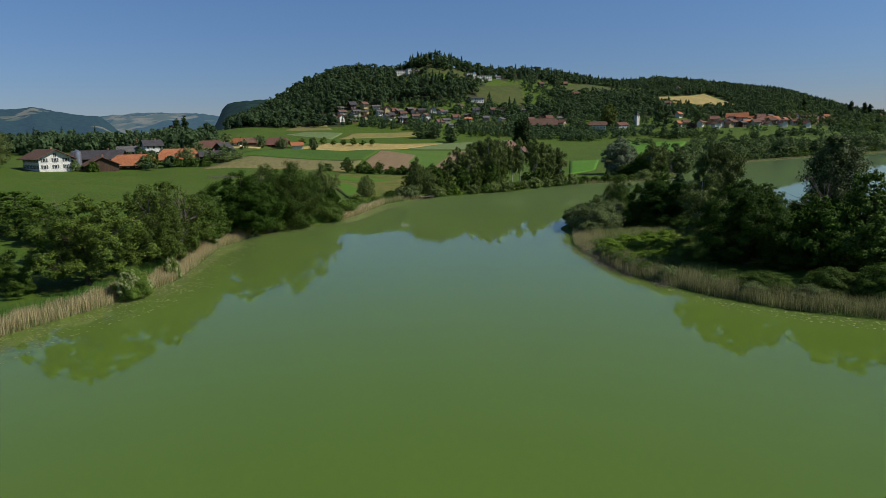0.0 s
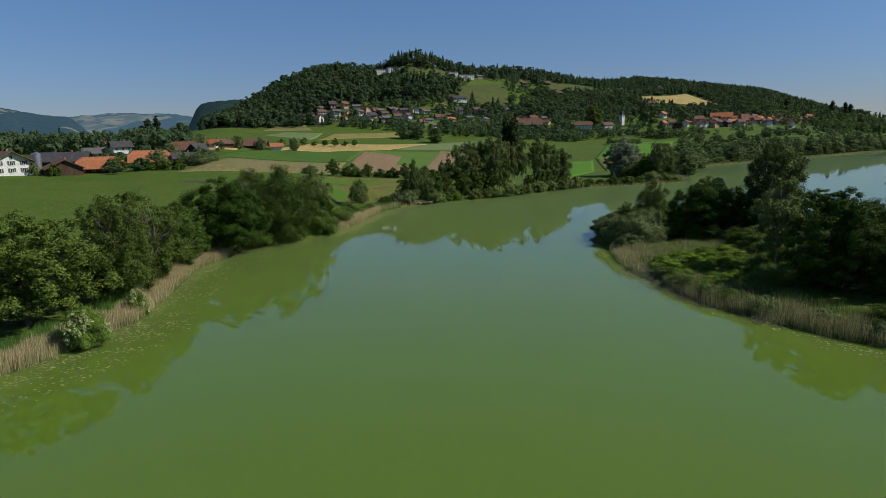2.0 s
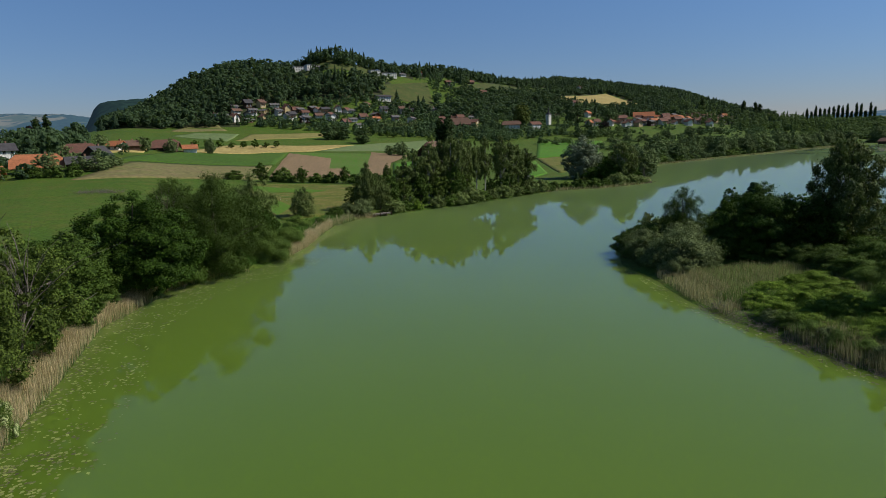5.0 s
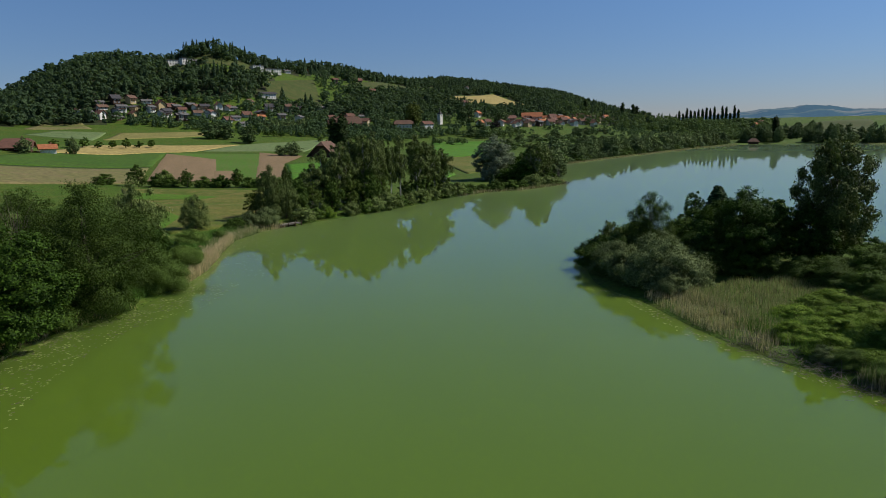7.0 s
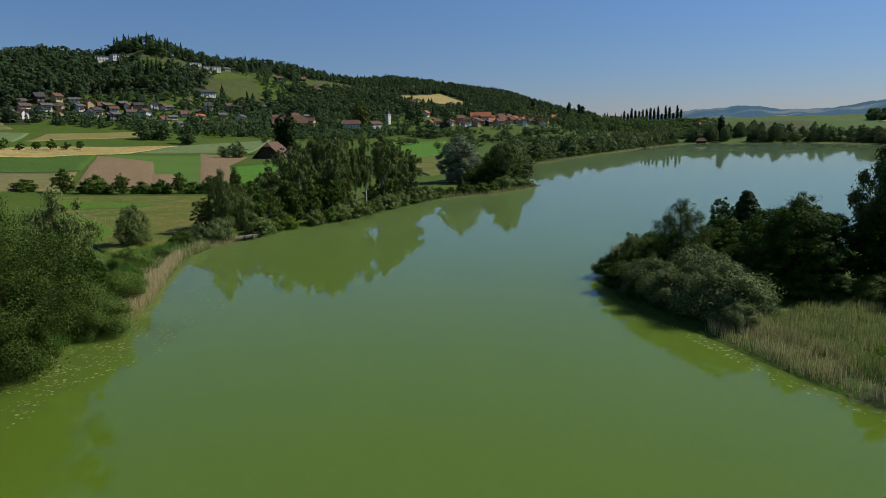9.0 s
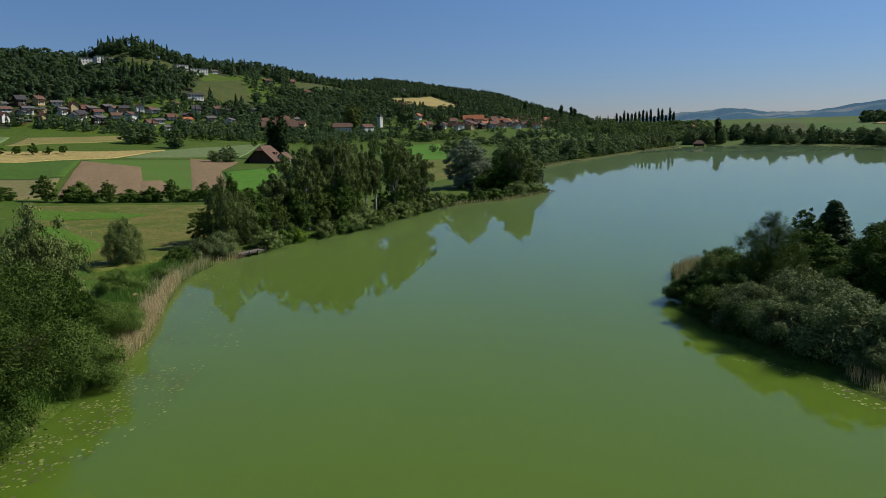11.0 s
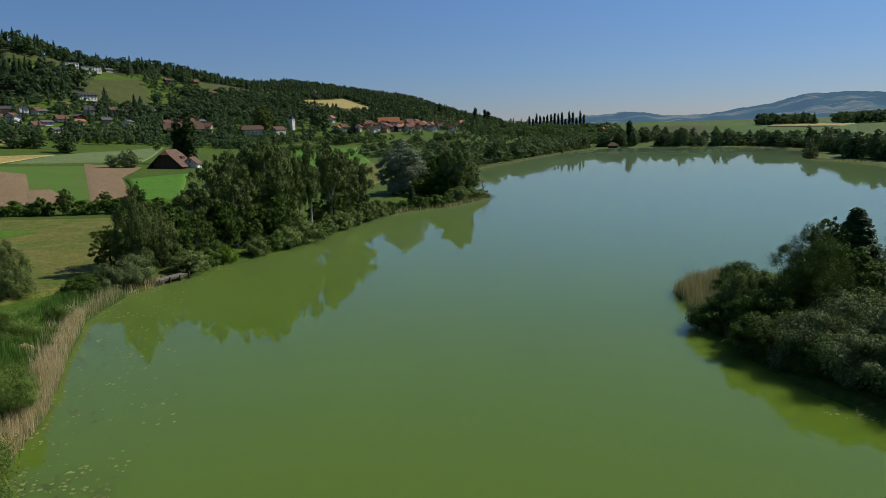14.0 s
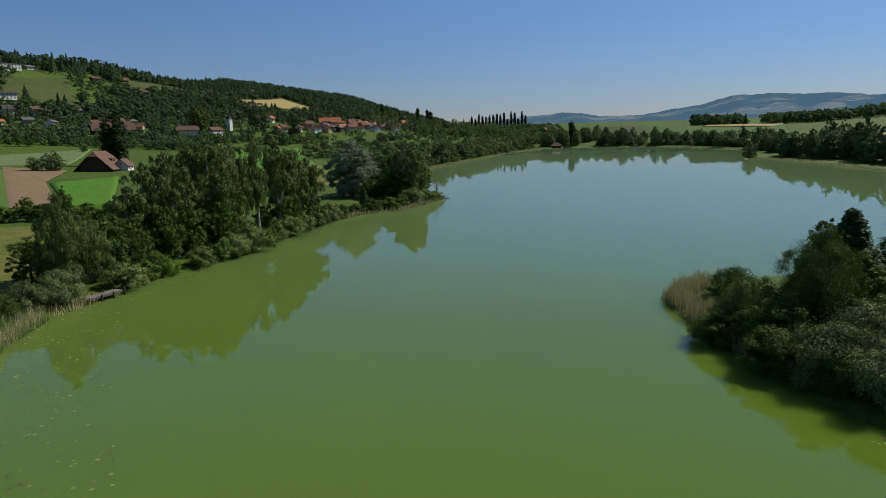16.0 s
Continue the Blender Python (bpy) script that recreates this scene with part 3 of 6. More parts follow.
def crown_centres(rng, count, bottom, top, shape, width, lobes=0.3, core=0.22, full=1.0, least=9):
    """Clump centres on the lobes of a crown, the way each looks out and its spread. shape gives the crown's radius (0 to 1) by height (0 to 1)."""
    tall = top - bottom
    n = int(np.clip(width * tall / 3.3, least, 46))
    heart, radius = [], []
    slim = width < tall * 0.35
    for k in range(n if slim else 0):
        u = (k + 0.5) / n
        radius.append(np.interp(u, *shape) * width / 2 * rng.uniform(0.88, 1.06))
        heart.append((*rng.normal(0, width * 0.05, 2), bottom + tall * u))
    tries = 0
    while len(heart) < n and tries < 4000:
        tries += 1
        u, th = rng.uniform(0.04, 0.96), rng.uniform(0, 6.283)
        rad = np.interp(u, *shape)
        if rng.uniform() > rad + 0.1:
            continue
        rl = min(width, tall) * rng.uniform(0.1, 0.19) * (0.7 + 0.45 * rad) * full
        k = rng.uniform(0.3, 1.0) ** 0.4 * (1 + lobes * rng.uniform(-0.5, 0.6))
        reach = max(rad * width / 2 * min(k, 1 + lobes * 0.2) - rl, 0)
        p = (math.sin(th) * reach, math.cos(th) * reach, np.clip(bottom + tall * u, bottom + rl * 0.4, top - rl * 0.75))
        room = 1.15 if tries < 1500 else 0.8
        if any(math.dist(p, q) < room * max(rl, r) for q, r in zip(heart, radius)):
            continue
        heart.append(p)
        radius.append(rl)
    heart, radius = np.array(heart), np.array(radius)
    share = radius ** 2 / (radius ** 2).sum()
    pick = rng.choice(len(heart), count, p=share)
    axis = heart[pick] * (1, 1, 0)
    way = rng.normal(0, 1, (count, 3)) + axis / (width * 0.3) + np.array([0, 0, 0.45])
    way /= np.linalg.norm(way, axis=1, keepdims=True)
    centres = heart[pick] + way * (radius[pick] * rng.uniform(0.6, 1.08, count))[:, None] * np.array([1, 1, 0.8])
    inner = rng.uniform(0, 1, count) < core
    centres[inner] *= np.array([0.45, 0.45, 1.0])
    centres[:, 2] = np.maximum(centres[:, 2], bottom * 0.7 + 0.1)
    spread = np.maximum(radius[pick] * rng.uniform(0.16, 0.36, count), min(width, tall) * 0.024)
    return centres, way, spread


SHAPES = {
    "round": ([0, 0.12, 0.3, 0.5, 0.7, 0.88, 1], [0.55, 0.85, 1, 0.98, 0.82, 0.5, 0.08]),
    "spreading": ([0, 0.15, 0.4, 0.65, 0.85, 1], [0.5, 0.95, 1, 0.85, 0.6, 0.2]),
    "tall": ([0, 0.15, 0.4, 0.6, 0.8, 0.93, 1], [0.35, 0.7, 1, 0.98, 0.8, 0.5, 0.15]),
    "dome": ([0, 0.3, 0.6, 0.85, 1], [0.95, 1, 0.85, 0.5, 0.1]),
    "column": ([0, 0.1, 0.4, 0.75, 0.93, 1], [0.5, 0.9, 1, 0.8, 0.4, 0.05]),
}
#        height width  shape  crown foot  clumps leaves size  droop long  leaf material  bark    shrub
KINDS = {
    "maple": (12, 12, "round", 0.04, 640, 140, 0.135, 0.0, 1.4, "leaf_dark", "bark"),
    "oak": (13, 14, "spreading", 0.1, 680, 84, 0.15, 0.0, 1.5, "leaf_oak", "bark"),
    "ash": (14, 10, "round", 0.05, 500, 80, 0.165, 0.1, 1.6, "leaf_mid", "bark"),
    "grove_ash": (14, 10, "round", 0.05, 320, 56, 0.23, 0.1, 1.6, "leaf_grove", "bark"),
    "grove_maple": (12, 12, "round", 0.04, 360, 56, 0.25, 0.0, 1.4, "leaf_dark", "bark"),
    "willow": (14, 11, "round", 0.04, 420, 84, 0.14, 0.8, 2.5, "leaf_birch", "bark"),
    "grove_birch": (17, 8, "tall", 0.26, 260, 60, 0.19, 1.1, 1.8, "leaf_birch", "bark_birch"),
    "dense_birch": (17, 10, "tall", 0.1, 480, 76, 0.19, 1.0, 1.8, "leaf_birch", "bark_birch"),
    "bank_willow": (14, 11, "round", 0.04, 620, 150, 0.075, 0.6, 2.0, "leaf_bank", "bark"),
    "birch": (17, 8, "tall", 0.12, 280, 64, 0.185, 1.1, 1.8, "leaf_birch", "bark_birch"),
    "silver_willow": (17, 12, "round", 0.03, 460, 80, 0.22, 0.2, 1.8, "leaf_silver", "bark"),
    "shrub": (4, 5, "dome", 0.02, 320, 88, 0.088, 0.0, 1.7, "leaf_mid", "bark"),
    "willow_shrub": (4, 6, "dome", 0.02, 380, 84, 0.075, 0.0, 2.6, "leaf_willow", "bark"),
    "far_willow_shrub": (4, 6, "dome", 0.02, 220, 60, 0.11, 0.0, 2.2, "leaf_shore", "bark"),
    "far_shrub": (4, 5, "dome", 0.02, 160, 44, 0.17, 0.0, 1.7, "leaf_mid", "bark"),
    "bright_shrub": (3, 5, "dome", 0.02, 260, 110, 0.068, 0.0, 1.6, "leaf_bright", "bark"),
    "grove_alder": (14, 10, "round", 0.05, 300, 50, 0.22, 0.1, 1.6, "leaf_oak", "bark"),
    "round_shrub": (4, 6, "dome", 0.02, 620, 110, 0.054, 0.0, 1.9, "leaf_round", "bark"),
    "poplar": (18, 4.4, "column", 0.05, 420, 16, 0.42, 0.0, 1.6, "poplar", "bark"),
    "far_broad": (13, 11, "round", 0.03, 210, 36, 0.4, 0.0, 1.3, "leaf_far", "bark"),
    "linden": (20, 14, "tall", 0.05, 420, 44, 0.38, 0.0, 1.3, "leaf_linden", "bark"),
    "far_dark": (14, 10, "round", 0.03, 210, 36, 0.4, 0.0, 1.3, "leaf_far_dark", "bark"),
    "far_copper": (14, 11, "round", 0.03, 200, 34, 0.42, 0.0, 1.3, "copper", "bark"),
    "orchard": (5, 5, "round", 0.2, 70, 24, 0.42, 0.0, 1.4, "leaf_mid", "bark"),
}


def limbs(rng, h, w, centres, count, girth, bend=0.06, dead=0):
    """A trunk with limbs that reach towards the clumps."""
    steps = 8
    sway = np.cumsum(rng.normal(0, bend * h / steps, (steps, 2)), 0)
    sway -= sway[0]
    zs = np.linspace(-0.3, h * 0.86, steps)
    trunk = np.column_stack([sway, zs])
    pieces = [tube(trunk, np.linspace(girth, girth * 0.18, steps) * np.array([1.35] + [1] * (steps - 1)))]
    for c in centres[rng.choice(len(centres), min(count, len(centres)), False)]:
        k = np.clip((c[2] / h - 0.12) * rng.uniform(0.55, 0.9), 0.06, 0.75)
        root = np.array([np.interp(k * h * 0.86, zs, trunk[:, q]) for q in range(2)] + [k * h * 0.86])
        mid = (root + c) / 2 + np.array([0, 0, rng.uniform(0.02, 0.1) * h])
        g = girth * rng.uniform(0.22, 0.42) * (1 - k * 0.6)
        pieces.append(tube([root, mid, c], [g, g * 0.6, g * 0.15], 5))
    return join(pieces)


def conifer(rng, h, w, pine=False):
    """Whorls of branches set with needles: dense and pointed for spruce, open and flat-topped for pine."""
    centres, spread, pieces = [], [], []
    tiers = 12 if pine else 30
    for k in range(tiers):
        u = (k + 0.5) / tiers
        z = h * ((0.3 + 0.68 * u) if pine else (0.04 + 0.94 * u))
        reach = w / 2 * ((0.55 + 0.45 * math.sin(3.1 * min(u * 1.1, 1))) * (1 if u < 0.8 else 0.6) if pine else (1 - u) ** 0.8 + 0.04)
        turn = rng.uniform(0, 6.283)
        for b in range(7 if pine else 10):
            th = turn + (b + rng.uniform(-0.3, 0.3)) * 6.283 / (7 if pine else 10)
            n = rng.uniform(0.66, 1.12) * reach
            tip = np.array([math.sin(th) * n, math.cos(th) * n, z + (0.05 if pine else -0.22) * n + rng.normal(0, 0.1)])
            pieces.append(tube([(0, 0, z), tip * (0.5, 0.5, 1), tip], [0.06, 0.04, 0.01], 4))
            for q in (0.4, 0.65, 0.85, 1.0):
                centres.append((tip[0] * q, tip[1] * q, z + (tip[2] - z) * q))
                spread.append(max(0.22, reach * 0.21))
    pieces.insert(0, tube([(0, 0, -0.3), (0.05, 0, h * 0.5), (0, 0.05, h)], [h * 0.018, h * 0.011, 0.02], 7))
    return np.array(centres), np.array(spread), join(pieces)


PROTOTYPES, USED = {}, {}


def grow(kind, seed, name):
    """Builds a tree or shrub at the origin: an Empty with trunk and crown under it."""
    rng = np.random.default_rng(seed * 101 + len(kind) * 7)
    thing = new(name)
    if kind in ("spruce", "pine"):
        h, w = (14, 6) if kind == "spruce" else (17, 9)
        c, s, wood = conifer(rng, h, w, kind == "pine")
        ways = c / (np.linalg.norm(c * (1, 1, 0), axis=1, keepdims=True) + 0.2) * (1, 1, 0)
        leaf = leaves_at(rng, c, s, 30 if kind == "spruce" else 70, 0.19, 0.3, 0.5, 2.0, ways, 0.4)
        mats = M["needle" if kind == "spruce" else "pine_needle"], M["bark"]
    else:
        h, w, shape, foot, clumps, count, size, droop, long, leafmat, bark = KINDS[kind]
        far = kind.startswith("far_") or kind == "poplar"
        ragged = kind in ("birch", "grove_birch", "dense_birch", "willow", "oak")
        c, ways, s = crown_centres(rng, clumps, foot * h, h * 0.97, SHAPES[shape], w, 0.6 if ragged else 0.35, full=1.3 if far or kind == "silver_willow" else 1.5 if shape == "dome" else 0.9 if kind in ("oak", "grove_birch", "birch") else 1.1, least=24 if shape == "dome" else 16)
        s = s * (1.35 if droop > 0.5 else 2.3 if kind in ("round_shrub", "willow_shrub") else 1.8 if shape == "dome" else 1.1)
        leaf = leaves_at(rng, c, s, count, size, droop, 0.35, long, ways, 0.3 if far else 0.45)
        wood = limbs(rng, h, w, c, 16 if h > 8 else 7, h * (0.02 if h > 8 else 0.012))
        mats = M[leafmat], M[bark]
    link_mesh("trunk", mesh_of("trunk", *wood, True), mats[1], thing)
    crown = mesh_of("crown", *leaf)
    link_mesh("crown", crown, mats[0], thing)
    if kind in ("oak", "birch", "grove_birch"):
        bare = rng.choice(len(c), 9 if kind != "birch" else 5, False)
        twigs = []
        for p in c[bare]:
            far = p * np.array([1.12, 1.12, 1.03]) + rng.normal(0, 0.25, 3)
            root = p * np.array([0.3, 0.3, 0.85])
            twigs.append(tube([root, (root + far) / 2 + rng.normal(0, 0.3, 3), far], [0.09, 0.06, 0.015], 5))
            for _ in range(3):
                tip = far + rng.normal(0, 0.7, 3) + np.array([0, 0, 0.4])
                twigs.append(tube([(root + far * 2) / 3, (far + tip) / 2, tip], [0.04, 0.03, 0.01], 4))
        link_mesh("bare_wood", mesh_of("bare_wood", *join(twigs), True), M["dead"], thing, "bleached bare twigs")["kind"] = "stuff"
    thing["size"] = (h, w)
    return thing


def plant(kind, x, y, h, w, label, name="", turn=None, variants=3, group="", z=None):
    """Stands a tree or shrub of that height and width on the ground."""
    name = name or ("shrub" if "shrub" in kind else kind.replace("far_", "").replace("grove_", "").replace("dense_", "").replace("bank_", "") + "_tree")
    n = USED.get(kind, 0)
    USED[kind] = n + 1
    key = (kind, n % variants)
    turn = (n * 137.5) % 360 if turn is None else turn
    fresh = key not in PROTOTYPES
    if fresh:
        PROTOTYPES[key] = grow(kind, n % variants + 1, name)
    proto = PROTOTYPES[key]
    h0, w0 = proto["size"]
    z = ground_at(x, y) if z is None else z
    m = Matrix.LocRotScale((x, y, max(z, 0.05) - 0.05), Euler((0, 0, radians(turn))), (w / w0, w / w0, h / h0))
    if fresh:
        proto.matrix_world = m
        ob = proto
    else:
        keep = proto.matrix_basis.copy()
        proto.matrix_basis = Matrix.Identity(4)
        ob = copy_thing(proto, m)
        proto.matrix_basis = keep
        ob.name = name
    return tagged(ob, label, "shrub" if "shrub" in kind else "tree", group)


# ---- woods on the hill ----
def inside(poly, x, y):
    hit = np.zeros(x.shape, bool)
    for (ax, ay), (bx, by) in zip(poly, poly[1:] + poly[:1]):
        if ay != by:
            hit ^= ((ay > y) != (by > y)) & (x < ax + (y - ay) * (bx - ax) / (by - ay))
    return hit


def clump(rng, conifer_like, n=150):
    """A small far tree of height 1 and width 1: overlapping leaf sprays, on lobes for broadleaves, in a pointed cone for conifers."""
    if conifer_like:
        u = rng.uniform(0, 1, n) ** 0.75
        th = rng.uniform(0, 6.283, n)
        rad = (0.34 * (1 - u) ** 0.85 + 0.015) * rng.uniform(0.6, 1.1, n)
        p = np.stack([np.sin(th) * rad, np.cos(th) * rad, u * 0.98], 1)
        out = np.stack([np.sin(th), np.cos(th), 0.5 + 0 * u], 1)
        size = 0.13 * (1.1 - u) + 0.025
    else:
        m = 9
        hu, ht = rng.uniform(0.2, 0.86, m), rng.uniform(0, 6.283, m)
        hr = 0.3 * np.sqrt(np.maximum(1 - ((hu - 0.5) / 0.52) ** 2, 0.02))
        heart = np.stack([np.sin(ht) * hr, np.cos(ht) * hr, hu], 1)
        pick = rng.integers(0, m, n)
        way = rng.normal(0, 1, (n, 3)) + (0, 0, 0.5)
        way /= np.linalg.norm(way, axis=1, keepdims=True)
        p = heart[pick] + way * (0.19 * rng.uniform(0.8, 1.1, n))[:, None] * (1, 1, 0.75)
        out = way + heart[pick] * (1.2, 1.2, 0) + (0, 0, 0.2)
        size = np.full(n, 0.105)
    out = out + rng.normal(0, 0.22, (n, 3))
    out /= np.linalg.norm(out, axis=1, keepdims=True)
    side = np.cross(out, rng.normal(0, 1, (n, 3)))
    side /= np.linalg.norm(side, axis=1, keepdims=True)
    up = np.cross(out, side)
    s = (size * rng.uniform(0.75, 1.3, n))[:, None]
    return np.stack([p - side * s * 0.7 - up * s * 0.5, p + side * s * 0.7 - up * s * 0.5, p + up * s * 0.9], 1).reshape(-1, 3)


def woods(name, x, y, heights, widths, share, mat, label, seed):
    """Many far trees, uncounted, as one mesh."""
    rng = np.random.default_rng(seed)
    kinds = [clump(rng, False) for _ in range(6)] + [clump(rng, True) for _ in range(6)]
    z = height(x, y)
    pick = np.where(rng.uniform(0, 1, len(x)) < share, 6, 0) + rng.integers(0, 6, len(x))
    turn = rng.uniform(0, 6.283, len(x))
    verts = []
    for i in range(len(x)):
        v, c, s = kinds[pick[i]], math.cos(turn[i]), math.sin(turn[i])
        w = widths[i] * (0.75 if pick[i] > 5 else 1)
        verts.append(np.stack([x[i] + w * (v[:, 0] * c - v[:, 1] * s), y[i] + w * (v[:, 0] * s + v[:, 1] * c), z[i] - 0.3 + heights[i] * v[:, 2] * (1.14 if pick[i] > 5 else 1)], 1))
    verts = np.concatenate(verts)
    tint = np.repeat(rng.uniform(0, 1, len(x)) * 0.7 + np.where(pick > 5, 0, 0.3), 150)
    mesh = mesh_of(name, verts, np.arange(len(verts)).reshape(-1, 3))
    mesh.attributes.new("tree_tint", "FLOAT", "FACE").data.foreach_set("value", tint.astype(np.float32))
    return tagged(link_mesh(name, mesh, mat), label, "trees", kind="stuff")


# default colours are lightened and blued: distance haze painted into the leaves
def forest_material(name="mixed_forest_trees", dark=(0.042, 0.074, 0.047), light=(0.09, 0.142, 0.062)):
    """Tree by tree from dark conifers to lighter broadleaves."""
    m = leafy(name, (0.036, 0.066, 0.032), (0.075, 0.125, 0.05), 0.08, 0.4)
    nodes, links = m.node_tree.nodes, m.node_tree.links
    attr = nodes.new("ShaderNodeAttribute")
    attr.attribute_name = "tree_tint"
    hsv = [n for n in nodes if n.type == "HUE_SAT"][0]
    source = hsv.inputs["Color"].links[0].from_socket
    c = mix(nodes, links, attr.outputs["Fac"], dark, light)
    links.new(mix(nodes, links, 0.82, source, c), hsv.inputs["Color"])
    return m


M["woods"] = forest_material()
M["woods_light"] = forest_material("young_plantation", (0.05, 0.085, 0.028), (0.09, 0.135, 0.045))
# lakeside woods: leaf colours raised further to paint in haze over the water
M["woods_shore"] = forest_material("lakeside_woods", (0.07, 0.116, 0.045), (0.14, 0.2, 0.07))
GARDENS = []  # filled below with the houses: x, y, half width


def scatter(seed, a0, a1, r0, r1, step, keep):
    """Jittered places on a sector of the plan where keep(a, r, v) allows, clear of houses and clearings."""
    rng = np.random.default_rng(seed)
    w = r1 * math.sin(radians(max(abs(a0), abs(a1)))) + 10
    x, y = np.meshgrid(np.arange(r1 * math.sin(radians(a0)) - 10, r1 * math.sin(radians(a1)) + 10, step), np.arange(r0 * 0.7, r1, step))
    x, y = (x + rng.uniform(-0.45, 0.45, x.shape) * step).ravel(), (y + rng.uniform(-0.45, 0.45, y.shape) * step).ravel()
    r, a = np.hypot(x, y), np.degrees(np.arctan2(x, y))
    v = (r - 690) / (RIDGE_AT(a) - 690)
    ok = (a > a0) & (a < a1) & (r > r0) & (r < r1) & (rng.uniform(0, 1, x.shape) < keep(a, r, v))
    for poly in CLEARINGS.values():
        ok &= ~inside(poly, x, y)
    for hx, hy, hw, clear in GARDENS:
        d = math.hypot(hx, hy)
        along = (x * hx + y * hy) / d - d
        across = np.abs(x * hy - y * hx) / d
        ok &= ~((across < hw + 2.5) & (along < hw + 5) & (along > -clear))
    return x[ok], y[ok], rng


def forest_keep(a, r, v):
    low = np.interp(a, [-17, -12, -8, -7, -5, -4, 3, 4, 9, 10, 17, 30], [-0.1, 0.0, 0.06, 0.26, 0.34, 0.4, 0.42, 0.86, 0.86, 0.3, 0.32, 0.34])
    k = (v > low) & (v < 1.1)
    belt = (a > 3.5) & (a < 9.5) & (v > 0.3) & (v < 0.45)
    gap = (a > 10) & (a < 17) & (v > 0.62) & (v < 0.8)
    return np.where(gap, 0.25, np.where(k, 1.0, np.where(belt, 0.6, 0.0)))


def village_keep(a, r, v):
    low = np.interp(a, [-10, -7, 3, 12, 17, 30], [0.1, 0.02, 0.0, 0.0, 0.1, 0.14])
    return np.where((v > low) & (v < np.interp(a, [-9, -7, -5, -4, 3, 4, 34], [0.1, 0.26, 0.34, 0.4, 0.42, 0.4, 0.36])), np.interp(a, [-9, 3, 12, 16, 18, 34], [0.9, 0.9, 0.9, 0.6, 0.12, 0.12]), np.where((a > 3.5) & (a < 12) & (v > 0.45) & (v < 0.9), 0.2, 0.0))


def woodland_floor():
    """Dark leaf litter and shade-loving plants on the ground under the woods."""
    ground.data.materials.append(M["floor"])
    co = np.zeros(len(ground.data.vertices) * 3, np.float32)
    ground.data.vertices.foreach_get("co", co)
    corner = np.zeros(len(ground.data.loops), np.int32)
    ground.data.loops.foreach_get("vertex_index", corner)
    mid = co.reshape(-1, 3)[corner.reshape(-1, 4)].mean(1)
    x, y = mid[:, 0].astype(float), mid[:, 1].astype(float)
    r, a = np.hypot(x, y), np.degrees(np.arctan2(x, y))
    ok = (forest_keep(a, r, (r - 690) / (RIDGE_AT(a) - 690)) > 0.5) & (a > -17.5) & (a < 33.5) & (r > 680) & (r < 1650)
    for poly in CLEARINGS.values():
        ok &= ~inside(poly, x, y)
    ground.data.polygons.foreach_set("material_index", ok.astype(np.int32))


M["floor"] = mottled("woodland_floor", [(0.03, 0.045, 0.012), (0.04, 0.055, 0.016), (0.05, 0.04, 0.02)], 0.05)


def build_woods():
    woodland_floor()
    x, y, rng = scatter(11, -17.5, 33.5, 680, 1650, 8.6, forest_keep)
    a = np.degrees(np.arctan2(x, y))
    top = (np.hypot(x, y) - 690) / (RIDGE_AT(a) - 690) > 0.66
    conifer = np.where(top, np.interp(a, [-15, -4, -3, 1, 3, 9, 13, 33], [0.05, 0.08, 0.45, 0.5, 0.2, 0.5, 0.6, 0.6]), np.interp(a, [-15, -6, 2, 8, 16, 33], [0.12, 0.3, 0.25, 0.1, 0.35, 0.7]))
    h = rng.uniform(10, 15.5, len(x)) + np.where(np.abs(a + 0.3) < 2.2, 2.5, 0) - np.interp(a, [9, 16], [0, 4.5])
    woods("hill_woods", x, y, h, rng.uniform(11.5, 15.5, len(x)), conifer, M["woods"], "dense dark mixed woods covering the hill", 21)
    x, y, rng = scatter(12, -10, 34, 690, 1100, 6.3, village_keep)
    woods("garden_trees", x, y, rng.uniform(5, 10, len(x)), rng.uniform(6, 9.5, len(x)), 0.1, M["woods"], "green garden trees between the village houses", 22)


# ---- houses ----
M["plaster"] = mottled("white_plaster", [(0.78, 0.76, 0.7), (0.82, 0.8, 0.74), (0.7, 0.68, 0.62)], 0.4)
M["plaster_grey"] = mottled("weathered_grey_plaster", [(0.42, 0.4, 0.36), (0.48, 0.46, 0.42), (0.36, 0.34, 0.3)], 0.4)
M["plaster_yellow"] = mottled("ochre_plaster", [(0.55, 0.42, 0.22), (0.6, 0.47, 0.26), (0.48, 0.37, 0.2)], 0.4)
M["timber"] = mottled("weathered_dark_timber", [(0.085, 0.05, 0.032), (0.12, 0.075, 0.048), (0.06, 0.04, 0.03)], 0.6, relief=0.6, stretch=(4, 4, 0.5))
M["roof_orange"] = mottled("new_orange_tiles", [(0.4, 0.15, 0.068), (0.48, 0.18, 0.08), (0.28, 0.115, 0.06)], 0.35, relief=0.6, stretch=(1, 1, 3))
M["roof_red"] = mottled("old_red_tiles", [(0.155, 0.078, 0.055), (0.2, 0.095, 0.068), (0.11, 0.068, 0.052)], 0.35, relief=0.6, stretch=(1, 1, 3))
M["roof_brown"] = mottled("old_brown_tiles", [(0.15, 0.085, 0.06), (0.19, 0.11, 0.075), (0.11, 0.075, 0.06)], 0.35, relief=0.6, stretch=(1, 1, 3))
M["roof_grey"] = mottled("grey_fibre_slates", [(0.13, 0.125, 0.12), (0.17, 0.16, 0.155), (0.1, 0.1, 0.1)], 0.35, relief=0.4, stretch=(1, 1, 3))
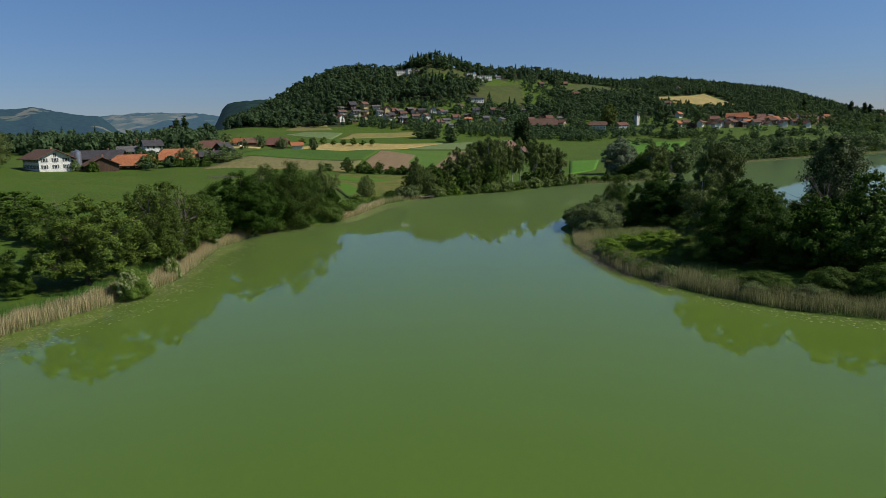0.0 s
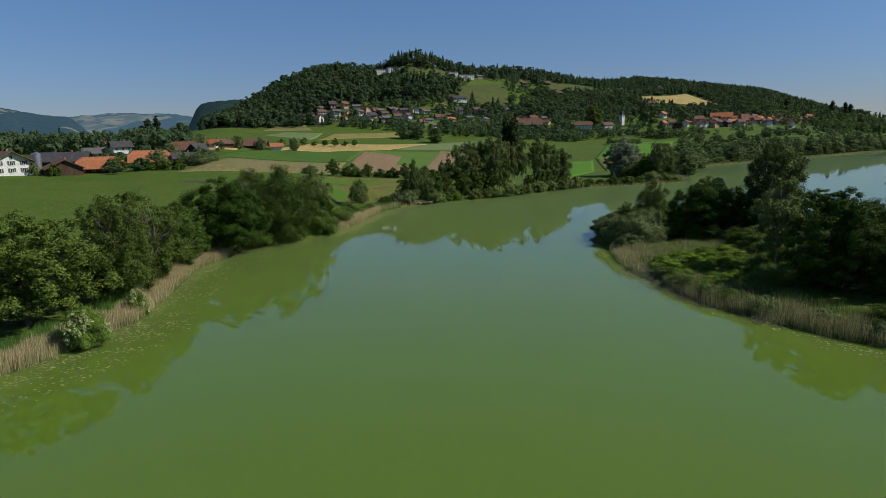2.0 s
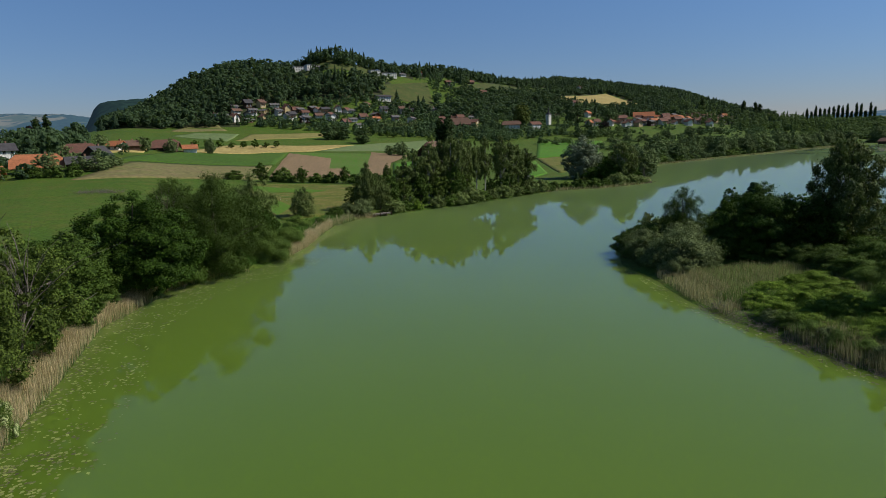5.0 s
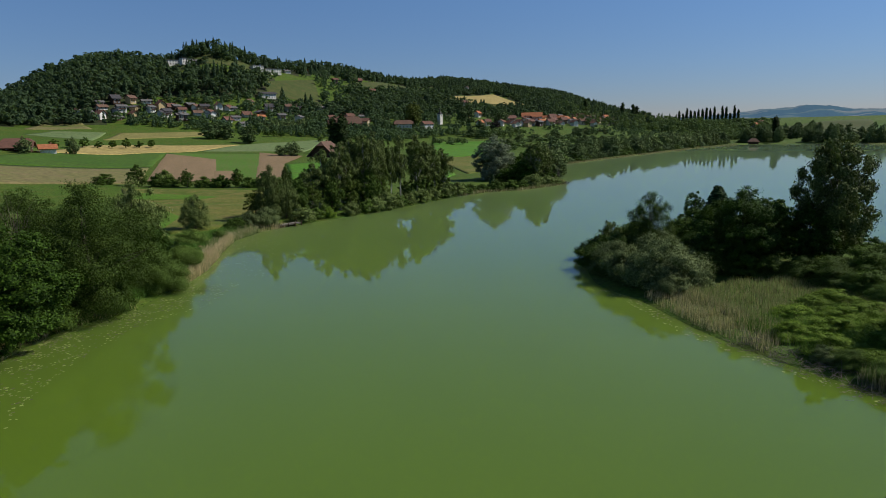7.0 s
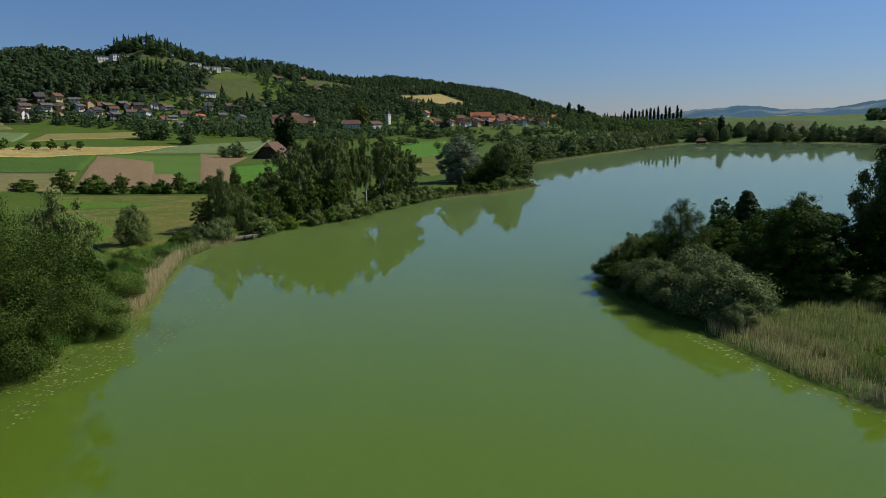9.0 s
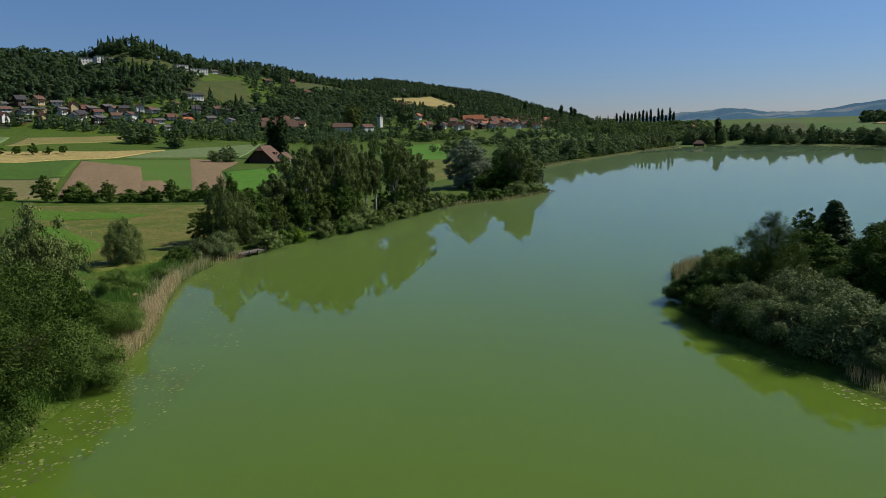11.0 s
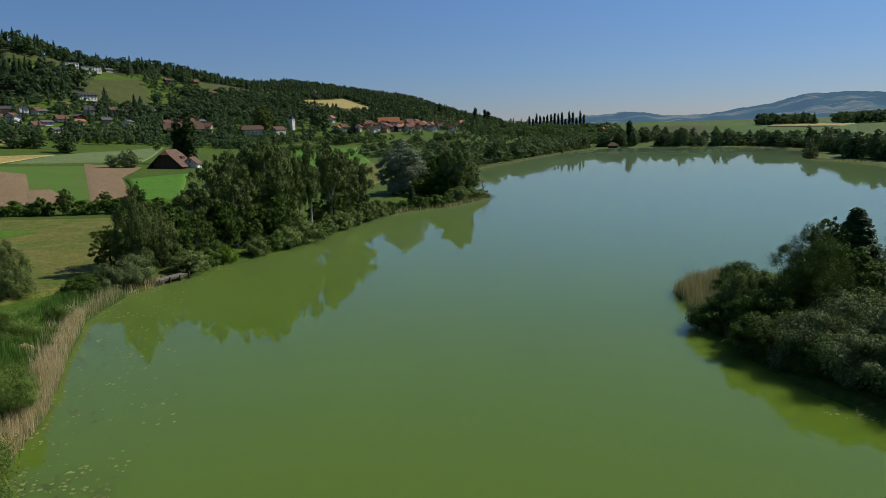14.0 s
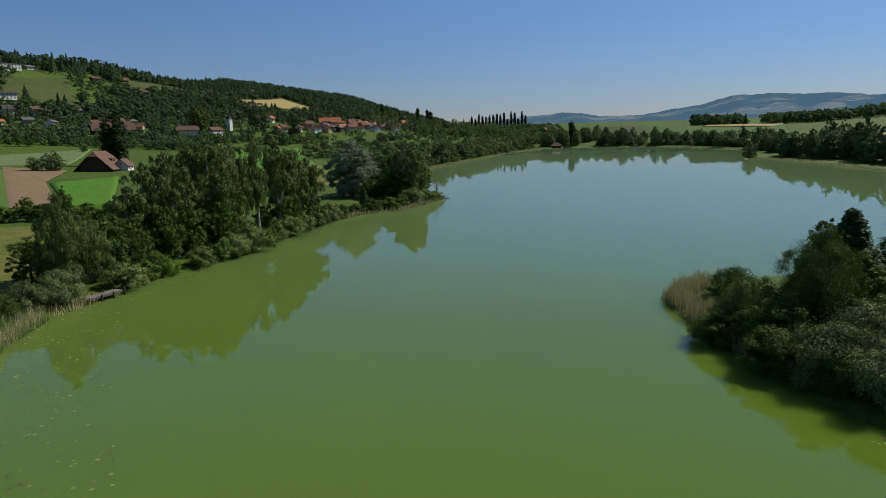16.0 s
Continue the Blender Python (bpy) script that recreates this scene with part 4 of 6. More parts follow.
M["roof_dark"] = mottled("dark_slates", [(0.06, 0.055, 0.06), (0.085, 0.08, 0.085), (0.05, 0.05, 0.05)], 0.35, relief=0.4)
M["frame"] = mottled("painted_window_frame", [(0.7, 0.7, 0.68), (0.75, 0.75, 0.72), (0.6, 0.6, 0.58)], 2.0)
M["shutter"] = mottled("grey_green_shutter", [(0.11, 0.13, 0.12), (0.14, 0.16, 0.14), (0.09, 0.1, 0.1)], 2.0)
M["brick"] = mottled("chimney_brick", [(0.28, 0.15, 0.1), (0.32, 0.19, 0.13), (0.2, 0.12, 0.09)], 2.0)
M["steel"], _n, _l, _b = material("galvanised_steel", 0.35, 0.5)
_b.inputs["Metallic"].default_value = 0.9
_l.new(mix(_n, _l, noise_fac(_n, _l, 0.8, 0.4, 0.6), (0.45, 0.47, 0.5), (0.55, 0.57, 0.6)), _b.inputs["Base Color"])
M["glass"], _n, _l, _b = material("dark_window_glass", 0.06, 0.6)
_l.new(mix(_n, _l, noise_fac(_n, _l, 0.5, 0.4, 0.6), (0.02, 0.024, 0.03), (0.035, 0.04, 0.045)), _b.inputs["Base Color"])


def box(bm, x0, x1, y0, y1, z0, z1):
    v = [bm.verts.new(p) for p in ((x0, y0, z0), (x1, y0, z0), (x1, y1, z0), (x0, y1, z0), (x0, y0, z1), (x1, y0, z1), (x1, y1, z1), (x0, y1, z1))]
    for f in ((3, 2, 1, 0), (4, 5, 6, 7), (0, 1, 5, 4), (1, 2, 6, 5), (2, 3, 7, 6), (3, 0, 4, 7)):
        bm.faces.new([v[i] for i in f])


def box_mesh(name, dims, mat):
    bm = bmesh.new()
    for d in dims:
        box(bm, *d)
    mesh = bpy.data.meshes.new(name)
    bm.to_mesh(mesh)
    bm.free()
    mesh.materials.append(mat)
    return mesh


# one window for all houses: a frame with a sill, a pane set back in it, and a shutter
FRAME = box_mesh("window", [(-0.62, -0.5, -0.1, 0.05, -0.75, 0.75), (0.5, 0.62, -0.1, 0.05, -0.75, 0.75), (-0.5, 0.5, -0.1, 0.05, 0.63, 0.75), (-0.66, 0.66, -0.16, 0.05, -0.85, -0.73), (-0.04, 0.04, -0.08, 0.05, -0.73, 0.63)], M["frame"])
PANE = box_mesh("pane", [(-0.5, 0.5, -0.045, 0.03, -0.73, 0.63)], M["glass"])
SHUTTER = box_mesh("shutter", [(-0.28, 0.28, -0.06, 0.0, -0.75, 0.75)], M["shutter"])


def window(house, x, y, z, turn, wide=1.0, shutters=False):
    w = new("window", FRAME)
    w.parent = house
    w.matrix_basis = pose(x, y, z, 0, 0, turn) @ Matrix.Diagonal((wide, 1, 1, 1))
    p = new("pane", PANE)
    p.parent = w
    if shutters:
        for side in (-0.95, 0.95):
            s = new("shutter", SHUTTER)
            s.parent = w
            s.matrix_basis = pose(side, 0, 0)


def gable_walls(w, d, h, rise, cut=1.0):
    """Walls with gable ends to the left and right; cut below 1 lowers the gable's tip for a half-hipped roof."""
    bm = bmesh.new()
    x, y = w / 2, d / 2
    ring = [(-y, -0.6), (y, -0.6), (y, h), (y * (1 - cut), h + rise * cut), (-y * (1 - cut), h + rise * cut), (-y, h)] if cut < 1 else [(-y, -0.6), (y, -0.6), (y, h), (0, h + rise), (-y, h)]
    a = [bm.verts.new((-x, *p)) for p in ring]
    b = [bm.verts.new((x, *p)) for p in ring]
    bm.faces.new(a[::-1])
    bm.faces.new(b)
    for i in range(len(ring)):
        j = (i + 1) % len(ring)
        bm.faces.new((a[i], a[j], b[j], b[i]))
    bmesh.ops.recalc_face_normals(bm, faces=bm.faces)
    return bm


def pitched_roof(w, d, h, rise, over=0.9, cut=1.0, thick=0.28):
    """Two slopes with eaves, half-hipped at the ends where cut is below 1."""
    bm = bmesh.new()
    slope = rise / (d / 2)
    x, y, e = w / 2 + over, d / 2 + over, h - over * slope + 0.12
    top = e + y * slope
    hip = 0 if cut >= 1 else (1 - cut) * y * 0.9
    for s in (-1, 1):
        pts = [(-x, s * y, e), (x, s * y, e)]
        if cut < 1:
            pts += [(x, s * y * (1 - cut), e + (top - e) * cut), (x - hip, 0, top), (-x + hip, 0, top), (-x, s * y * (1 - cut), e + (top - e) * cut)]
        else:
            pts += [(x, 0, top), (-x, 0, top)]
        bm.faces.new([bm.verts.new(p) for p in pts])
    if cut < 1:
        for s in (-1, 1):
            bm.faces.new([bm.verts.new(p) for p in ((s * x, -y * (1 - cut), e + (top - e) * cut), (s * x, y * (1 - cut), e + (top - e) * cut), (s * (x - hip), 0, top))])
    bmesh.ops.remove_doubles(bm, verts=bm.verts, dist=0.01)
    bmesh.ops.recalc_face_normals(bm, faces=bm.faces)
    if sum(f.normal.z for f in bm.faces) < 0:
        bmesh.ops.reverse_faces(bm, faces=bm.faces)
    bmesh.ops.solidify(bm, geom=bm.faces[:], thickness=thick)
    return bm


def house(x, y, w, d, storeys, roof, wall, turn, label, name="house", pitch=0.62, cut=1.0, over=0.9, windows=True, shutters=False, group="", flat=False, gable_front=False, balcony=False):
    """A house at a place on the ground. Its long side looks along local -y; turn is in degrees."""
    thing = new(name)
    # one foot at the lowest corner's ground, so that it stands in the slope
    thing.matrix_world = pose(x, y, ground_at(x, y), 0, 0, turn)
    h = storeys * 2.6
    rise = 0.01 if flat else d / 2 * pitch
    if flat:
        bm = bmesh.new()
        box(bm, -w / 2, w / 2, -d / 2, d / 2, -1.5, h)
        part("wall", bm, M[wall], thing)
        bm = bmesh.new()
        box(bm, -w / 2 - 0.5, w / 2 + 0.5, -d / 2 - 0.5, d / 2 + 0.5, h, h + 0.35)
        part("roof", bm, M[roof], thing)
    else:
        part("wall", gable_walls(w, d, h, rise, min(cut, 0.98) if cut < 1 else 1.0), M[wall], thing)
        part("roof", pitched_roof(w, d, h, rise, over, cut), M[roof], thing)
        bm = bmesh.new()
        box(bm, w * 0.18, w * 0.18 + 0.7, 0.4, 1.1, h + rise * 0.5, h + rise + 0.9)
        part("chimney", bm, M["brick"], thing)
    if windows:
        for k in range(storeys):
            z = 1.5 + 2.6 * k
            n = max(2, int(w / 2.9))
            for i in range(n):
                window(thing, -w / 2 + w * (i + 0.5) / n, -d / 2 - 0.01, z, 0, 1.0, shutters)
            n = max(2, int(d / 3.4))
            for i in range(n):
                window(thing, w / 2 + 0.01, -d / 2 + d * (i + 0.5) / n, z, 90, 1.0, shutters)
                if gable_front:
                    window(thing, -w / 2 - 0.01, -d / 2 + d * (i + 0.5) / n, z, -90, 1.0, shutters)
        if not flat and rise > 2.2 and cut >= 1:
            for s in (-1, 1):
                window(thing, s * (w / 2 + 0.01), 0, h + 0.9, 90 * s, 0.9)
    if balcony:
        bm = bmesh.new()
        box(bm, -w * 0.42, w * 0.42, -d / 2 - 1.1, -d / 2 - 1.0, 2.6, 3.5)
        box(bm, -w * 0.42, w * 0.42, -d / 2 - 1.0, -d / 2 - 0.003, 2.5, 2.62)
        part("balcony", bm, M["timber"], thing, "dark timber balcony along the front")
    GARDENS.append((x, y, w / 2, 20 if x > 250 else 9))
    return tagged(thing, label, "house" if name != "barn" else "barn", group)


WALLS = {"plaster": "white", "plaster_grey": "pale grey", "plaster_yellow": "ochre", "timber": "timber"}
ROOFS = {"o": ("roof_orange", "orange-tiled"), "r": ("roof_red", "red-tiled"), "b": ("roof_brown", "brown-tiled"), "g": ("roof_grey", "grey-roofed"), "d": ("roof_dark", "dark-roofed")}


def village(rows, where, seed, group):
    """White houses with pitched roofs, most with the long side to the lake."""
    rng = random.Random(seed)
    for x, y, w, kind in rows:
        bearing = -math.degrees(math.atan2(x + 10, y - 50))
        roof, word = ROOFS[kind]
        wide = max(w * 0.63, 5.8) * rng.uniform(0.92, 1.05)
        side = rng.random() < 0.3
        storeys = 2 if rng.random() < (0.8 if x > 250 else 0.4) else 1
        wall = rng.choice(["plaster", "plaster", "plaster", "plaster", "plaster_grey", "timber", "plaster_yellow"])
        house(x, y, wide, rng.uniform(5.5, 6.8), storeys, roof, wall, bearing * 0.3 + 34 + (90 if side else 0) + rng.uniform(-22, 22), f"{word} {WALLS[wall]} house {where}", pitch=rng.uniform(0.55, 0.85) if kind != "g" else 0.45, over=1.3, group=group, balcony=wall != "timber" and storeys == 2)


# the hamlet on the left: a white farmhouse, barns and sheds
house(-157, 268, 15, 12, 2, "roof_brown", "plaster", -38, "large white farmhouse with dark shutters and brown tiled roof", "farmhouse", pitch=0.5, over=1.6, shutters=True, gable_front=True)
house(-140, 276, 12, 12, 1, "roof_brown", "timber", -55, "brown timber shed with a low tiled gable roof", "barn", windows=False, pitch=0.5)
house(-131, 287, 13.5, 9, 1, "roof_orange", "timber", 15, "timber barn under a wide orange tiled roof", "barn", pitch=0.75, cut=0.6, over=1.6)
house(-121, 311, 14, 9, 1, "roof_orange", "timber", 20, "long farm barn with orange half-hipped roof", "barn", pitch=0.8, cut=0.6, over=1.6)
house(-107, 312, 8.5, 7, 1, "roof_dark", "timber", 25, "small dark timber barn", "barn", windows=False)
house(-128, 375, 11, 9, 1, "roof_red", "timber", 10, "farmhouse with broad red tiled roof", "farmhouse", cut=0.6, over=1.8, pitch=0.7)
house(-113, 350, 8, 7, 1, "roof_dark", "timber", 70, "dark timber barn with steep roof", "barn", windows=False, pitch=0.9)
house(-121, 404, 6.5, 6.5, 1, "roof_orange", "plaster", -20, "white cottage with orange tiled roof", "cottage")
house(-104, 430, 11, 9, 1, "roof_red", "timber", 5, "big farmhouse with broad red-brown roof", "farmhouse", cut=0.6, over=1.8, pitch=0.7)
house(-116, 407, 8, 7, 1, "roof_brown", "timber", 30, "brown shed between the farms", "barn", windows=False)
house(-92, 432, 6.5, 5.5, 1, "roof_orange", "plaster", 15, "low white outbuilding with orange roof", "barn", windows=False)
house(-160, 374, 9, 9, 2, "roof_dark", "plaster", 35, "white house with dark roof among trees", "house")
house(-173, 372, 9, 8, 1, "roof_grey", "plaster", 20, "low white house among trees", "house")
house(-196, 428, 8, 8, 2, "roof_orange", "plaster", 30, "white house with orange roof among trees", "house")
house(-176, 489, 9, 8, 1, "roof_orange", "plaster", 30, "small house with orange roof behind the trees", "house")


def silo(x, y):
    thing = new("silo")
    thing.matrix_world = pose(x, y, ground_at(x, y))
    bm = bmesh.new()
    bmesh.ops.create_cone(bm, cap_ends=True, segments=24, radius1=1.5, radius2=1.5, depth=7.5, matrix=Matrix.Translation((0, 0, 3.5)))
    part("shell", bm, M["steel"], thing)
    bm = bmesh.new()
    bmesh.ops.create_cone(bm, cap_ends=True, segments=24, radius1=1.58, radius2=0.3, depth=0.9, matrix=Matrix.Translation((0, 0, 7.7)))
    part("cap", bm, M["steel"], thing)
    for z in (1.2, 3.2, 5.2):
        bm = bmesh.new()
        bmesh.ops.create_cone(bm, cap_ends=True, segments=24, radius1=1.56, radius2=1.56, depth=0.12, matrix=Matrix.Translation((0, 0, z)))
        part("hoop", bm, M["steel"], thing)
    return tagged(thing, "shiny steel feed silo beside the white farmhouse", "silo")


silo(-149, 276)

village([(-122, 708, 8, "b"), (-114, 709, 7, "g"), (-104, 707, 8, "r"), (-92, 707, 13, "g"), (-89, 724, 11, "g"), (-79, 732, 11, "g"), (-67, 736, 10, "r"), (-56, 721, 12, "d"), (-50, 744, 10, "r"), (-40, 719, 15, "g"), (-40, 738, 9, "r"), (-28, 745, 10, "b"), (-16, 729, 11, "r"), (1, 747, 9, "r"), (6, 728, 13, "g")], "at the foot of the wooded hill", 4, "village houses")
village([(22, 771, 8, "b"), (29, 739, 14, "o"), (40, 763, 11, "d"), (50, 744, 10, "g"), (60, 774, 8, "b"), (71, 781, 10, "d"), (67, 746, 9, "g"), (98, 801, 11, "g"), (103, 770, 9, "r"), (116, 777, 10, "r"), (126, 787, 11, "r"), (138, 791, 9, "g")], "below the pasture slope", 5, "village houses")
village([(302, 904, 11, "r"), (294, 837, 11, "o"), (272, 776, 10, "o"), (283, 782, 9, "r"), (310, 803, 11, "r"), (323, 811, 11, "r"), (337, 829, 10, "r"), (339, 797, 13, "r"), (353, 800, 12, "r"), (373, 795, 11, "r"), (392, 828, 12, "r"), (403, 815, 13, "o"), (420, 829, 12, "o")], "in the lakeside village", 6, "village houses")
village([(397, 783, 11, "r"), (444, 849, 16, "r"), (424, 806, 11, "r"), (428, 790, 11, "r"), (471, 861, 17, "r"), (493, 866, 13, "o"), (463, 837, 12, "r"), (380, 1092, 9, "b"), (610, 940, 16, "r"), (625, 735, 14, "o"), (640, 742, 10, "r")], "in the lakeside village", 7, "village houses")
village([(-27, 848, 9, "g"), (78, 925, 12, "g"), (104, 961, 12, "o"), (177, 973, 14, "r"), (138, 929, 10, "r"), (179, 904, 12, "r")], "high on the hillside", 8, "hillside houses")
village([(300 + 8.2 * k, 792 + 2.7 * k + (k * 37 % 23 - 11), 10 + k * 5 % 4, "rorrogrr"[k % 8]) for k in range(24)], "in the lakeside village", 12, "village houses")
village([(-118 + 13 * k, 716 + k * 29 % 17, 9 + k * 7 % 4, "gbgrgd"[k % 6]) for k in range(11)], "at the foot of the wooded hill", 13, "village houses")
village([(-108 + 12.5 * k, 738 + k * 17 % 13, 9 + k * 5 % 4, "gdbgrg"[k % 6]) for k in range(12)], "at the foot of the wooded hill", 14, "village houses")
village([(312 + 9 * k, 774 + 2.6 * k + (k * 23 % 15 - 7), 10 + k * 5 % 4, "rrbrgo"[k % 6]) for k in range(15)], "in the lakeside village", 15, "village houses")
house(-50, 876, 15, 8, 2, "roof_grey", "plaster", 20, "white flat-roofed terrace house among the ridge trees", "terrace_house", flat=True)
house(-35, 862, 12, 8, 2, "roof_grey", "plaster", 24, "white flat-roofed terrace house among the ridge trees", "terrace_house", flat=True)
house(40, 886, 13, 8, 2, "roof_grey", "plaster", 24, "white flat-roofed house on the hill", "terrace_house", flat=True)
house(42, 797, 16, 9, 2, "roof_dark", "plaster", 26, "wide white chalet with a low dark gable roof", "chalet", pitch=0.35, over=1.4)
house(58, 897, 19, 10, 2, "roof_grey", "plaster", 18, "long white flat-roofed terrace house on the hill", "terrace_house", flat=True)
house(360, 822, 24, 12, 2, "roof_orange", "plaster", -25, "large hall with a bright new orange roof", "hall", pitch=0.8)
house(112, 745, 30, 14, 2, "roof_brown", "timber", -8, "huge timber farmhouse with broad brown roof", "farmhouse", pitch=0.8, cut=0.6, over=2)
house(134, 757, 11, 9, 2, "roof_red", "plaster_yellow", -30, "ochre house beside the big farmhouse", "house")
house(174, 747, 17, 10, 3, "roof_brown", "plaster", -15, "tall white farmhouse with timber gable", "farmhouse", cut=0.6, over=1.6)
house(204, 762, 12, 9, 2, "roof_red", "plaster", 20, "white house with red roof by the church", "house")
farm = house(47, 473, 16, 13, 1, "roof_brown", "timber", 60, "old timber farm with a huge brown half-hipped roof", "farmhouse", pitch=1.0, cut=0.72, over=2.2)
bm = bmesh.new()
for k in (-1, 1):
    box(bm, k * 1.5 - 1.0 + 2.5, k * 1.5 + 1.0 + 2.5, -5.4, -3.2, 4.4, 5.6)
part("dormer", bm, M["roof_brown"], farm, "two low brown dormers")
house(57, 473, 7.5, 6.5, 1, "roof_brown", "plaster", 58, "white-gabled wing beside the old farm", "cottage", pitch=0.9, over=0.8)
house(-158, 311, 20, 13, 1, "roof_dark", "timber", 12, "long barn with a wide dark grey roof behind the farmyard", "barn", pitch=0.5, over=1.4, windows=False)


def church(x, y):
    thing = new("church_tower")
    thing.matrix_world = pose(x, y, ground_at(x, y), 0, 0, 32)
    bm = bmesh.new()
    box(bm, -2.2, 2.2, -2.2, 2.2, -1, 11)
    part("wall", bm, M["plaster"], thing)
    bm = bmesh.new()
    bmesh.ops.create_cone(bm, cap_ends=True, segments=4, radius1=3.7, radius2=0.9, depth=2.6, matrix=Matrix.Translation((0, 0, 12.3)) @ Matrix.Rotation(radians(45), 4, "Z"))
    bmesh.ops.create_cone(bm, cap_ends=True, segments=8, radius1=0.9, radius2=0.05, depth=5.5, matrix=Matrix.Translation((0, 0, 16.2)))
    part("spire", bm, M["roof_dark"], thing, "pointed dark spire")
    for turn, p in ((0, (0, -2.21)), (90, (2.21, 0)), (-90, (-2.21, 0))):
        window(thing, *p, 9.3, turn, 0.8)
    GARDENS.append((x, y, 3, 8))
    return tagged(thing, "white church tower with a pointed dark spire", "church")


church(229, 790)


def boathouse(x, y, turn):
    thing = new("boathouse")
    thing.matrix_world = pose(x, y, 0, 0, 0, turn)
    bm = bmesh.new()
    box(bm, -4, 4, -3, 3, 0.4, 3)
    part("wall", bm, M["timber"], thing)
    bm = bmesh.new()
    v = [bm.verts.new(p) for p in ((-5, -4, 2.6), (5, -4, 2.6), (5, 4, 2.6), (-5, 4, 2.6), (-2, 0, 5.6), (2, 0, 5.6))]
    for f in ((0, 1, 5, 4), (1, 2, 5), (2, 3, 4, 5), (3, 0, 4), (3, 2, 1, 0)):
        bm.faces.new([v[i] for i in f])
    part("roof", bm, M["roof_brown"], thing, "hipped brown roof")
    for px in (-3.6, 3.6):
        for py in (-2.7, 2.7):
            bm = bmesh.new()
            bmesh.ops.create_cone(bm, cap_ends=True, segments=8, radius1=0.16, radius2=0.14, depth=2.6, matrix=Matrix.Translation((px, py, -0.6)))
            part("post", bm, M["timber"], thing)
    return tagged(thing, "brown wooden boathouse on posts over the water", "boathouse")


boathouse(443, 548, -40)
build_woods()


# ---- trees and shrubs, bank by bank ----
def row(kind, places, label, group="", name=""):
    for q in places:
        plant(kind, *q, label, name, group=group)


# left bank, from the near meadow to the jetty
row("oak", [(-49, 90, 12.8, 17.7)], "gnarled old oak with grey bare limbs on the bank")
row("oak", [(-44.5, 101, 12.5, 12.5), (-46, 110, 13.2, 13.7)], "leafy oak behind the dry reeds")
row("ash", [(-44, 119, 11, 10.3), (-51, 116, 12, 10.3), (-45, 127, 9.5, 9.1)], "green ash tree among the bank trees")
row("grove_ash", [(-86, 134, 9, 13.7), (-78, 128, 8, 11.4), (-72, 121, 7, 9.1), (-60, 105, 8, 9.1)], "broad green tree at the pasture's edge")
row("maple", [(-41, 136, 13.3, 16)], "dark green maple at the water's edge")
row("bank_willow", [(-33, 147, 15.4, 14.4), (-40, 153, 14, 12.5), (-35, 155, 13, 11.4)], "tall pale green willow at the water's edge")
row("shrub", [(-33, 155, 6, 5.5), (-45, 133, 5, 7), (-37.5, 141.5, 5, 7), (-31.5, 148, 4, 5)], "dark shrub under the bank trees")
row("round_shrub", [(-26.9, 157.2, 5.2, 7.6), (-24.4, 168.2, 3.8, 6), (-28.5, 163.5, 3.6, 5), (-24, 189, 3.2, 6), (-19.2, 193, 2.2, 3.4), (-23.5, 174, 2.4, 3.6), (-26, 178, 2, 3.4)], "rounded green sallow shrub behind the reeds")
row("maple", [(-28.6, 168.4, 7, 5.8), (-33.5, 150.5, 7.5, 7)], "dark green bushy tree at the water's edge")
row("willow", [(-30.8, 171.5, 13.4, 8.6)], "pale feathery willow behind the shore shrubs")
row("shrub", [(-15.8, 206.5, 2.8, 5), (-55, 84, 3, 4), (-62, 92, 3, 4)], "low round green shrub at the meadow's edge")
row("willow", [(-23.5, 208, 7.6, 5.6)], "small lone tree standing in the meadow", name="meadow_tree")
row("willow_shrub", [(-13, 207.5, 3.6, 5.4), (-9.5, 209.5, 4.2, 5.4)], "round willow shrub beside the jetty")
# the hedge behind the meadow
row("grove_ash", [(-42, 300, 7.5, 6), (-27, 293, 6, 5), (-12, 289, 6.5, 4.5), (-4, 288, 5.5, 5), (3, 286, 7.5, 4)], "small tree in the field hedge", "hedge trees")
row("far_shrub", [(-52, 303, 3.5, 8), (-36, 298, 4.2, 6), (-32, 296, 3.6, 6), (-22, 293, 3.6, 6), (-17, 291, 4.2, 6), (-8, 289, 3.6, 6), (-1, 287, 3.8, 6), (7, 285, 3.6, 6), (12, 283, 4.2, 6)], "dense green shrub in the field hedge", "hedge shrubs")
# grove between the jetty and the small bay
row("willow", [(-8, 216.5, 12.6, 5.6), (-4.5, 219, 9.4, 5.4)], "pale feathery tree beside the jetty", "grove trees")
row("grove_birch", [(5.5, 229, 15.4, 6.4), (9.6, 229, 16.4, 6.7), (13, 234, 17.4, 7.4), (16.4, 233, 18.8, 7.4), (20, 237.5, 19.4, 7.7), (22.6, 240, 17, 6.4), (12, 240, 16.6, 7.4), (17.6, 242, 18, 7.4), (2.6, 227, 12, 6.2), (28.2, 241.5, 18.4, 5.4), (25.2, 240, 17, 5), (34.4, 245.5, 18.4, 8.4), (37.6, 248, 16.4, 7), (40.8, 250, 15.4, 6.4), (44.4, 252, 14.2, 6.6)], "slender white-stemmed birch in the lakeside grove", "grove trees")
row("grove_ash", [(-1.6, 222, 9.2, 6), (7, 226, 9, 6), (17, 232, 11, 6.6), (35.5, 247, 9, 6.4), (-6, 223, 7.4, 6.4), (43.4, 253, 8.6, 6), (31, 246, 5.4, 5)], "leafy dark tree in the lakeside grove", "grove trees")
row("grove_alder", [(12, 229.5, 10, 6.4), (21.6, 236, 10.4, 6), (-11, 221, 7, 6.4), (2, 223, 8, 5.4), (39, 249.5, 9, 5.4)], "light green alder in the lakeside grove", "grove trees")
